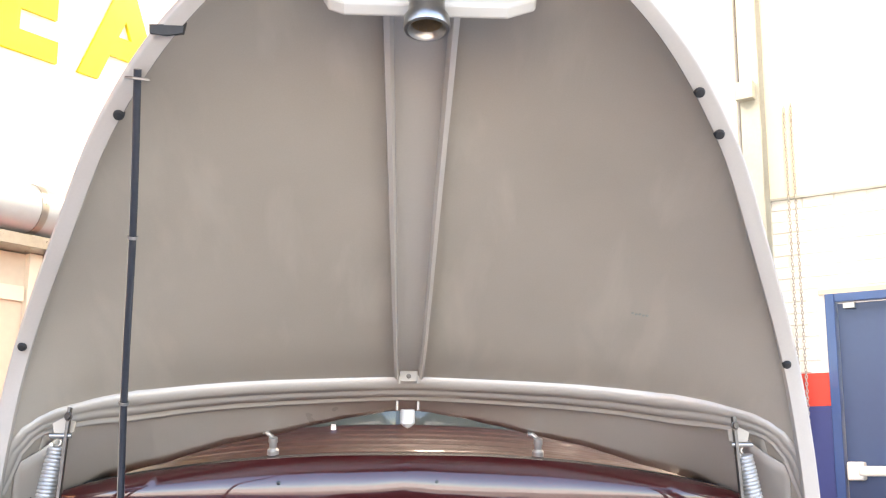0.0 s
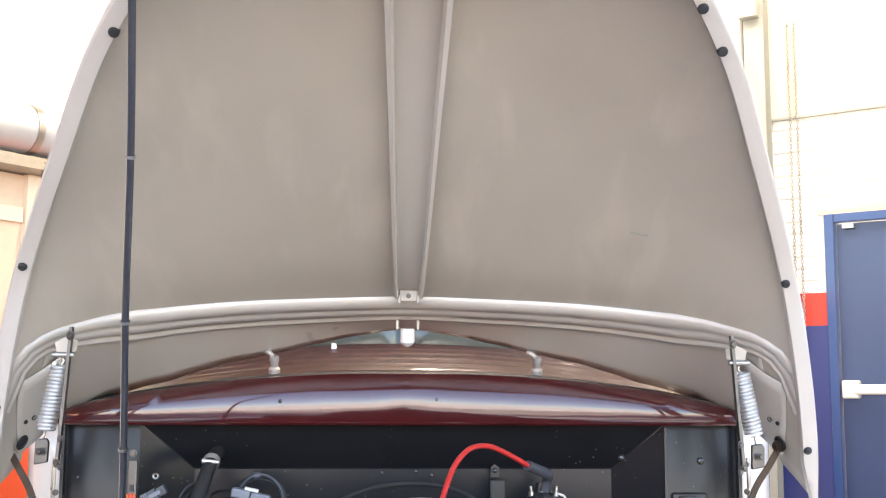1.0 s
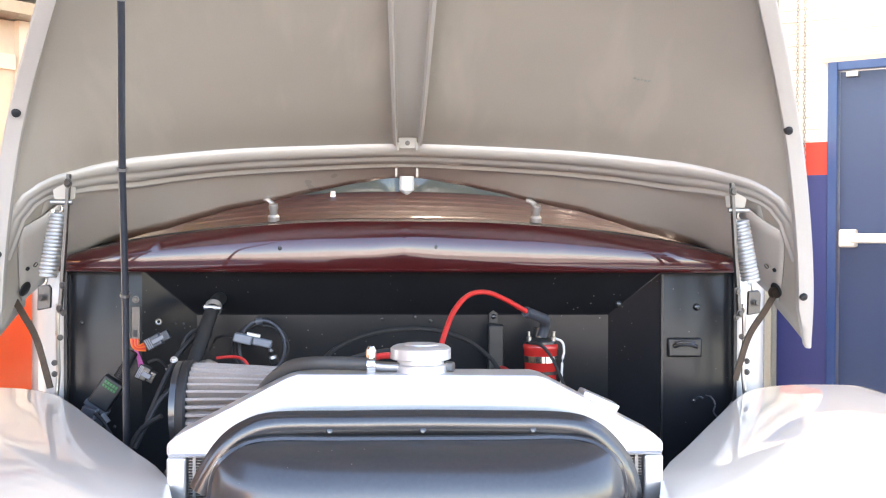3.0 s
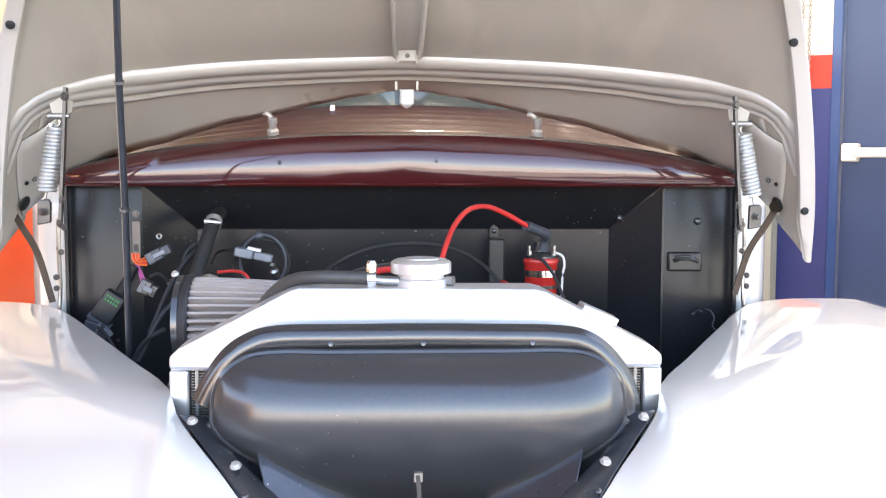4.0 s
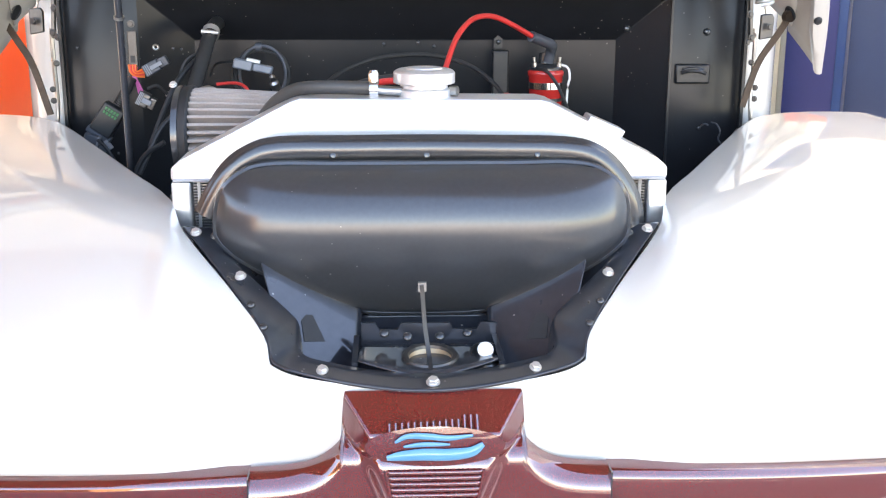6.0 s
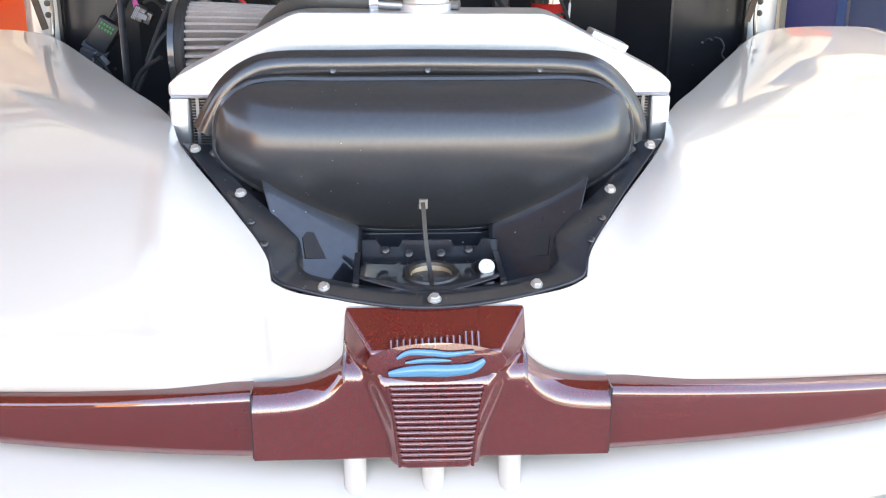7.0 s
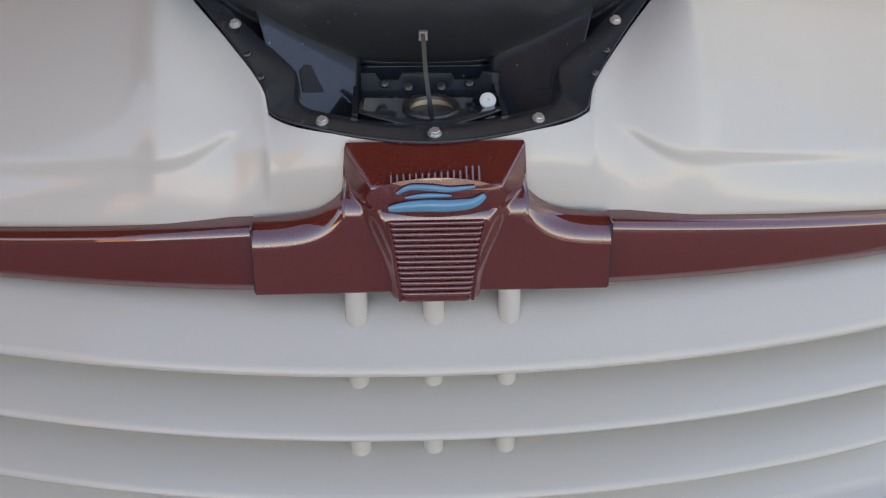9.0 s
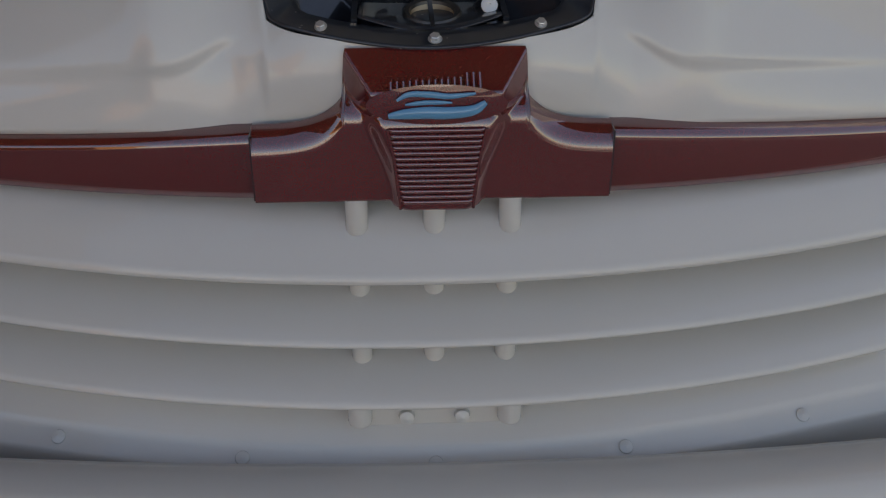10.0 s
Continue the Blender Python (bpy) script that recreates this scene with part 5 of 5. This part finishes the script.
slot = part("cable_slot", lathe([(0.001, 0.016), (-0.001, 0.0175), (-0.002, 0.015), (0.010, 0.014), (0.010, 0)], (0.062, -0.80, 0.706), (0, 0.3, -1), 20), BLACK_MATT, latch_panel)
part("release_knob", lathe([(0, 0), (0, 0.0078), (0.004, 0.0085), (0.0055, 0.0065), (0.0055, 0.0018), (0.004, 0.0015), (0.004, 0)], (0.0605, -0.806, 0.710), (0, -0.75, 0.65), 24), WHITE_PLASTIC, latch_panel, "round white release knob")
part("cable_lug", tube([(0.048, -0.83, 0.699), (0.062, -0.835, 0.703), (0.072, -0.825, 0.702)], 0.003, 8), BLACK, latch_panel)
for x, y, z in ((-0.045, -0.758, 0.714), (-0.02, -0.765, 0.712), (0.015, -0.765, 0.712), (0.045, -0.76, 0.714), (-0.005, -0.75, 0.76)):
    bolt(latch_panel, (x, y, z), (0, -0.6, 0.8), 0.005, ROUND)

# ---- fenders and nose in one smooth skin ----
def skin_back(x):
    ax = abs(x)
    return curve_at([0, 0.108, 0.161, 0.164, 0.2025, 0.268, 0.3005, 0.37, 0.477, 0.612, 0.68, 0.78, 0.90, 1.0],
                    [(-0.886, 0.6985), (-0.873, 0.7055), (-0.846, 0.714), (-0.832, 0.732), (-0.776, 0.765), (-0.690, 0.8135), (-0.582, 0.825), (-0.442, 0.829), (-0.216, 0.829), (0.058, 0.829), (0.125, 0.831), (0.155, 0.831), (0.17, 0.822), (0.175, 0.79)], ax)


def bar_line(x):
    """Plan curve of the grille and its bars."""
    return 0.30 * x * x


def skin(x, t):
    b = skin_back(x)
    ax = abs(x)
    q = min(1.0, max(0.0, (ax - 0.12) / 0.16))
    q = q * q * (3 - 2 * q)
    front = (-0.878 - 0.015 * q + bar_line(x), 0.613 - 0.12 * ax * ax)
    y_round = b[0] + (front[0] - b[0]) * (1 - (1 - t) ** 1.35)
    z_round = front[1] + (b[1] - front[1]) * (1 - t**2.6)
    y_flat = b[0] + (front[0] - b[0]) * t ** 0.75 - 0.010 * math.sin(math.pi * t) * min(1, ax / 0.1)
    z_flat = b[1] + (front[1] - b[1]) * t
    y, z = y_flat + (y_round - y_flat) * q, z_flat + (z_round - z_flat) * q
    # a soft pressed step above the grille bar
    crease = 0.677 - 0.125 * max(0, ax - 0.24) + 0.034 * smooth((0.255 - ax) / 0.085)
    st = min(1.0, max(0.0, (crease - z) / 0.014)) * smooth((ax - 0.165) / 0.05)
    y += 0.0046 * st * st * (3 - 2 * st)
    # sink at the outer edge
    z -= 1.6 * max(0, ax - 0.86) ** 2
    return Vector((x, y, z))


xs = sorted({round(v, 4) for v in [*np.linspace(-1.0, 1.0, 101), *np.linspace(-0.3, 0.3, 181)]})
ts = [0, 0.004, *np.linspace(0.015, 1, 96)]
fenders = part("front_bodywork", sheet(skin, xs, ts), CREAM, car, "glossy cream front fenders and nose", thick=0.003, sharp=180)
for side in (-1, 1):
    part("fender_side", sheet(lambda u, v, s=side: Vector((s * (1.0 + 0.02 * math.sin(math.pi * v)), 0.15 - 0.75 * u, skin(1.0, u * 0.6).z + (0.35 - skin(1.0, u * 0.6).z) * v)), np.linspace(0, 1, 10), np.linspace(0, 1, 6)), CREAM, car, "cream fender flank", thick=0.003, sharp=180)

# ---- maroon cross bar with its centre ornament ----
for side in (-1, 1):
    def bar(u, j, side=side):
        x = 0.1785 + 0.42 * u
        top, low = 0.6175 - 0.040 * u - 0.004 * u * u, 0.5395 - 0.010 * u
        yb = bar_line(x)
        prof = [(-0.868, top), (-0.888, top - 0.001), (-0.8955, top - 0.0033), *[(-0.8925 - 0.0125 * math.cos(radians(d)), top - 0.0150 + 0.0125 * math.sin(radians(d))) for d in (62, 50, 40, 30, 20, 10, 0)], (-0.9050, top - 0.034), (-0.9040, low + 0.012), (-0.902, low + 0.003), (-0.895, low), (-0.870, low)]
        y, z = prof[j]
        return Vector((side * x, y + yb, z))
    part("cross_bar", sheet(bar, np.linspace(0, 1, 30), range(15)), MAROON, car, "glossy maroon cross bar above the grille", sharp=60)


def ornament(x, j):
    ax = abs(x - 0.003)
    low = 0.5420 - 0.0040 * smooth((0.046 - ax) / 0.004)
    wing = 0.6200 + 0.034 * math.exp(-max(0, ax - 0.089) / 0.020)
    top = wing + (0.6995 - wing) * smooth((0.0915 - ax) / 0.005)
    z = low + (top - low) * j
    d_wing = min(1, max(0, (wing - z) / 0.027))
    d_low = min(1, (z - low + 0.004) / 0.008)
    depth_wing = 0.026 * math.sqrt(max(0, 1 - (1 - d_wing) ** 2))
    pillar = 0.066 - 0.026 * smooth((0.655 - z) / 0.10)
    depth_low = depth_wing + 0.014 * smooth((pillar - ax + 0.010) / 0.022) * smooth((0.684 - z) / 0.02)
    d_top, d_side = (0.6995 - z) / 0.031, (0.0895 - ax) / 0.027
    depth_top = (0.003 + 0.038 * min(1, max(0, min(d_top, d_side)))) * smooth((z - 0.615) / 0.04) * (ax < 0.0905)
    return Vector((x, -0.884 - max(depth_low, depth_top) * d_low, z))


oxs = sorted({round(v, 4) for v in [*np.linspace(-0.1775, 0.1775, 61), *np.linspace(-0.1, -0.03, 51), *np.linspace(0.03, 0.1, 51)]})
emblem = part("grille_ornament", sheet(ornament, oxs, np.linspace(0, 1, 71)), MAROON, car, "maroon centre ornament with a fluted face", sharp=180)
for side in (-1, 1):
    part("joint_line", block((side * 0.1781 - 0.0007, -0.909, 0.548), (side * 0.1781 + 0.0007, -0.885, 0.6185)), BLACK, emblem)
    part("flute_border", sweep([Vector((0.003 + side * 0.0475, -0.9255, 0.632)), Vector((0.003 + side * 0.0415, -0.9255, 0.60)), Vector((0.003 + side * 0.036, -0.9255, 0.545))], ring(0.0017, 8)), MAROON, emblem)
for n in range(14):
    z = 0.6305 - 0.0060 * n
    half_w = 0.0450 - 0.0110 * n / 13
    part("flute", sweep([Vector((0.003 - half_w, -0.9235, z)), Vector((0.003 - half_w + 0.003, -0.9255, z)), Vector((0.003 + half_w - 0.003, -0.9255, z)), Vector((0.003 + half_w, -0.9235, z))], ring(0.0025, 12)), MAROON, emblem)
def on_ornament(x, z, proud):
    low, top = ornament(x, 0).z, ornament(x, 1).z
    p = ornament(x, (z - low) / (top - low))
    return p + Vector((0, -proud * 0.7, proud * 0.7))


for n in range(15):
    x = -0.041 + 0.0060 * n
    part("notch", sweep([on_ornament(x, 0.6705, 0.0006), on_ornament(x, 0.674, 0.001), on_ornament(x, 0.6785 + 0.003 * (n > 11), 0.0003)], ring(0.0022, 8), (1, 0, 0)), MAROON, emblem)
part("oval_face", sheet(lambda r, a: Vector((0.003 + 0.067 * r * math.cos(a), -0.9262 - 0.0022 * (1 - r * r), 0.6575 + 0.0205 * r * math.sin(a))), np.linspace(0.02, 1, 8), np.linspace(0, 2 * math.pi, 41)), MAROON, emblem, "raised maroon oval")
# the blue mark, as plain rounded bars
def tapered(points, r, flat=0.6):
    """A rounded stroke that thins towards both ends."""
    path = spline(points, 8)
    last, verts, n = len(path) - 1, [], 10
    for i, p in enumerate(path):
        ahead = (path[min(i + 1, last)] - path[max(i - 1, 0)]).normalized()
        side = ahead.cross(Vector((0, -1, 0))).normalized()
        k = r * (0.12 + 0.88 * math.sin(math.pi * (0.03 + 0.94 * i / last)) ** 0.5)
        verts += [p + side * a * k + Vector((0, -1, 0)) * b * k * flat for a, b in ring(1.0, n)]
    faces = [(i * n + j, i * n + (j + 1) % n, (i + 1) * n + (j + 1) % n, (i + 1) * n + j) for i in range(last) for j in range(n)]
    return verts, faces + [tuple(range(n))[::-1], tuple(range(last * n, (last + 1) * n))]


strokes = [([(-0.038, 0.6640), (-0.026, 0.6700), (-0.006, 0.6695), (0.012, 0.6675), (0.036, 0.6700)], 0.0032),
           ([(-0.046, 0.6480), (-0.030, 0.6500), (-0.010, 0.6510), (0.012, 0.6505), (0.034, 0.6530), (0.046, 0.6610)], 0.0064),
           ([(-0.030, 0.6595), (-0.010, 0.6615), (0.014, 0.6610)], 0.0024)]
for pts, r in strokes:
    part("blue_stroke", tapered([(x + 0.003, -0.9300, z) for x, z in pts], r), BLUE_SCRIPT, emblem, "light blue enamel stroke")

# ---- grille of broad horizontal bars ----
grille = part("grille_back", sheet(lambda x, z: Vector((x, -0.862 + bar_line(x), z)), np.linspace(-0.6, 0.6, 25), [0.22, 0.56]), CREAM, car, "cream grille with broad horizontal bars", thick=0.003)
BARS = [(0.530, 0.4645, -0.945, 0.60), (0.440, 0.392, -0.955, 0.585), (0.366, 0.317, -0.964, 0.57)]
for top, low, nose, reach in BARS:
    def slat(x, j, top=top, low=low, nose=nose):
        h = top - low
        prof = [(-0.868, top), (-0.884, top - 0.004), (-0.905, top - 0.014), (nose + 0.020, low + 0.42 * h), (nose + 0.006, low + 0.20 * h), (nose, low + 0.10 * h), (nose + 0.001, low + 0.03 * h), (nose + 0.006, low - 0.002), (nose + 0.022, low), (-0.868, low + 0.004)]
        y, z = prof[j]
        return Vector((x, y + bar_line(x), z + 0.003 * x * x))
    part("grille_bar", sheet(slat, np.linspace(-reach, reach, 49), range(10)), CREAM, grille, sharp=70)
for x in (-0.079, 0.0, 0.078):
    for (top, low, nose, reach), last, y in zip(BARS, (0.510, 0.407, 0.331), (-0.902, -0.894, -0.907)):
        part("upright", lathe([(-0.004, 0.0), (-0.004, 0.010), (0.0, 0.0118), (0.06, 0.0118), (0.06, 0.0)], (x + 0.001, y, last), (0, 0.12, 1), 20), CREAM, grille)
for side in (-1, 1):
    for z, x in ((0.44, 0.575), (0.37, 0.555), (0.30, 0.535)):
        part("upright", lathe([(0.0, 0.0), (0.0, 0.010), (0.003, 0.0115), (0.034, 0.0115), (0.034, 0.0)], (side * x, -0.925 + bar_line(x), z), (0, 0.12, 1), 16), CREAM, grille)
bracket = part("lower_bracket", plate([(-0.082, 0.278), (0.082, 0.278), (0.076, 0.305), (-0.076, 0.305)], -0.940, -0.930), CREAM, grille, smooth=False, bevel=0.002)
for x in (-0.031, 0.030):
    part("bracket_stud", lathe([(0, 0), (0, 0.009), (0.008, 0.008), (0.011, 0.0)], (x, -0.94, 0.292), (0, -1, 0.2), 16), CREAM, bracket)
for x in (-0.082, 0.082):
    part("upright", lathe([(0.0, 0.0), (0.0, 0.012), (0.004, 0.0135), (0.030, 0.0135), (0.030, 0.0)], (x, -0.944, 0.287), (0, 0.1, 1), 18), CREAM, grille)


APRON = [(-0.868, 0.335), (-0.900, 0.310), (-0.930, 0.285), (-0.950, 0.270), (-0.958, 0.265), (-0.961, 0.262), (-0.963, 0.258), (-0.968, 0.2545), (-0.974, 0.2505), (-0.980, 0.246), (-0.984, 0.243), (-0.986, 0.240), (-0.9866, 0.235), (-0.987, 0.22), (-0.987, 0.14)]


def apron(x, j):
    y, z = APRON[j]
    return Vector((x, y + bar_line(x), z + 0.09 * x * x - 0.27 * x**4))


valance = part("front_valance", sheet(apron, np.linspace(-0.75, 0.75, 51), range(len(APRON))), CREAM, car, "cream valance below the grille", sharp=75)
for x in (-0.42, -0.212, 0.0, 0.212, 0.424):
    part("valance_stud", lathe([(0, 0), (0, 0.0085), (0.003, 0.0075), (0.005, 0)], apron(x, 8) + Vector((0, 0.0005, 0.0)), (0, -0.6, 0.75), 14), CREAM, valance)
bumper_prof = [(-0.975, 0.235), (-0.985, 0.262), (-0.995, 0.2655), (-1.01, 0.268), (-1.04, 0.268), (-1.06, 0.262), (-1.068, 0.24), (-1.066, 0.17), (-1.055, 0.14), (-1.04, 0.135), (-0.99, 0.14)]
bumper = part("front_bumper", sheet(lambda x, j: Vector((x, bumper_prof[j][0] + 0.10 * x * x, bumper_prof[j][1] - 0.012 * x)), np.linspace(-0.9, 0.9, 61), range(11)), CREAM, car, "cream painted front bumper", sharp=75)
for side in (-1, 1):
    for y in (-0.35, 1.9):
        wheel = part("wheel", lathe([(-0.09, 0.0), (-0.09, 0.20), (-0.1, 0.22), (-0.1, 0.30), (-0.08, 0.33), (0.08, 0.33), (0.1, 0.30), (0.1, 0.22), (0.09, 0.2), (0.09, 0.0)], (side * 0.78, y, 0.33), (1, 0, 0), 36), RUBBER, car, "black tyre in the wheel arch")
        part("rim", lathe([(0.088, 0.0), (0.104, 0.06), (0.098, 0.12), (0.106, 0.205), (0.098, 0.215)], (side * 0.78, y, 0.33), (side, 0, 0), 30), CREAM, wheel, "cream painted steel rim")

# ---- another car, orange, parked beyond ----
orange = thing("orange_car", "orange parked car, seen past the bonnet hinge", "car")

oprof = [(-1.43, 0.22), (-1.42, 0.34), (-1.40, 0.50), (-1.39, 0.66), (-1.39, 0.82), (-1.40, 0.895), (-1.42, 0.945), (-1.47, 0.98), (-1.7, 1.02), (-2.2, 1.05), (-2.6, 1.02), (-2.75, 0.95), (-2.8, 0.6), (-2.78, 0.22)]
part("orange_body", sheet(lambda y, j: Vector((oprof[j][0] + 0.04 * ((y - 3.6) / 1.9) ** 2 * (-1 if j < 9 else 1), y, oprof[j][1] - 0.05 * ((y - 3.6) / 1.9) ** 4)), np.linspace(1.9, 5.0, 24), range(14)), ORANGE, orange, "glossy orange bodywork", sharp=60)
for y in (2.4, 4.4):
    part("orange_wheel", lathe([(-0.1, 0.0), (-0.1, 0.2), (-0.1, 0.27), (-0.08, 0.3), (0.08, 0.3), (0.1, 0.27), (0.1, 0.0)], (-1.58, y, 0.3), (1, 0, 0), 28), RUBBER, orange)

# ---- painted bricks of the door wall, the stretch beside and above the door ----
BRICK_L, BRICK_H = 0.195, 0.0675
bmb = bmesh.new()
bmesh.ops.create_cube(bmb, size=1)
for v in bmb.verts:
    v.co = Vector((v.co.x * BRICK_L, v.co.y * 0.012, v.co.z * BRICK_H))
bmesh.ops.bevel(bmb, geom=bmb.edges[:], offset=0.003, segments=1, affect="EDGES")
BRICK = bpy.data.meshes.new("brick")
bmb.to_mesh(BRICK)
bmb.free()
BRICK.materials.append(WALL_WHITE)
rot = ROOM_M.to_3x3().to_4x4()
for row in range(15):
    z = 1.745 + 0.0757 * row
    for col in range(9):
        k = 2.72 + 0.205 * col + (0.1 if row % 2 else 0.0)
        if z - BRICK_H / 2 < DOOR_TOP + 0.055 and k + BRICK_L / 2 > DOOR_K0 - 0.065:
            if k - BRICK_L / 2 < DOOR_K0 - 0.11 and k < DOOR_K0 - 0.06:
                pass
            else:
                continue
        jitter = 0.0015 * math.sin(7.3 * col + 3.1 * row)
        if k + BRICK_L / 2 > DOOR_K0 - 0.065 and z - BRICK_H / 2 < DOOR_TOP + 0.055:
            k = DOOR_K0 - 0.066 - BRICK_L / 2
        brick = new("brick", BRICK)
        brick.matrix_world = Matrix.Translation(room(k, 0.004 + jitter, z)) @ rot
        brick.parent = wall_door
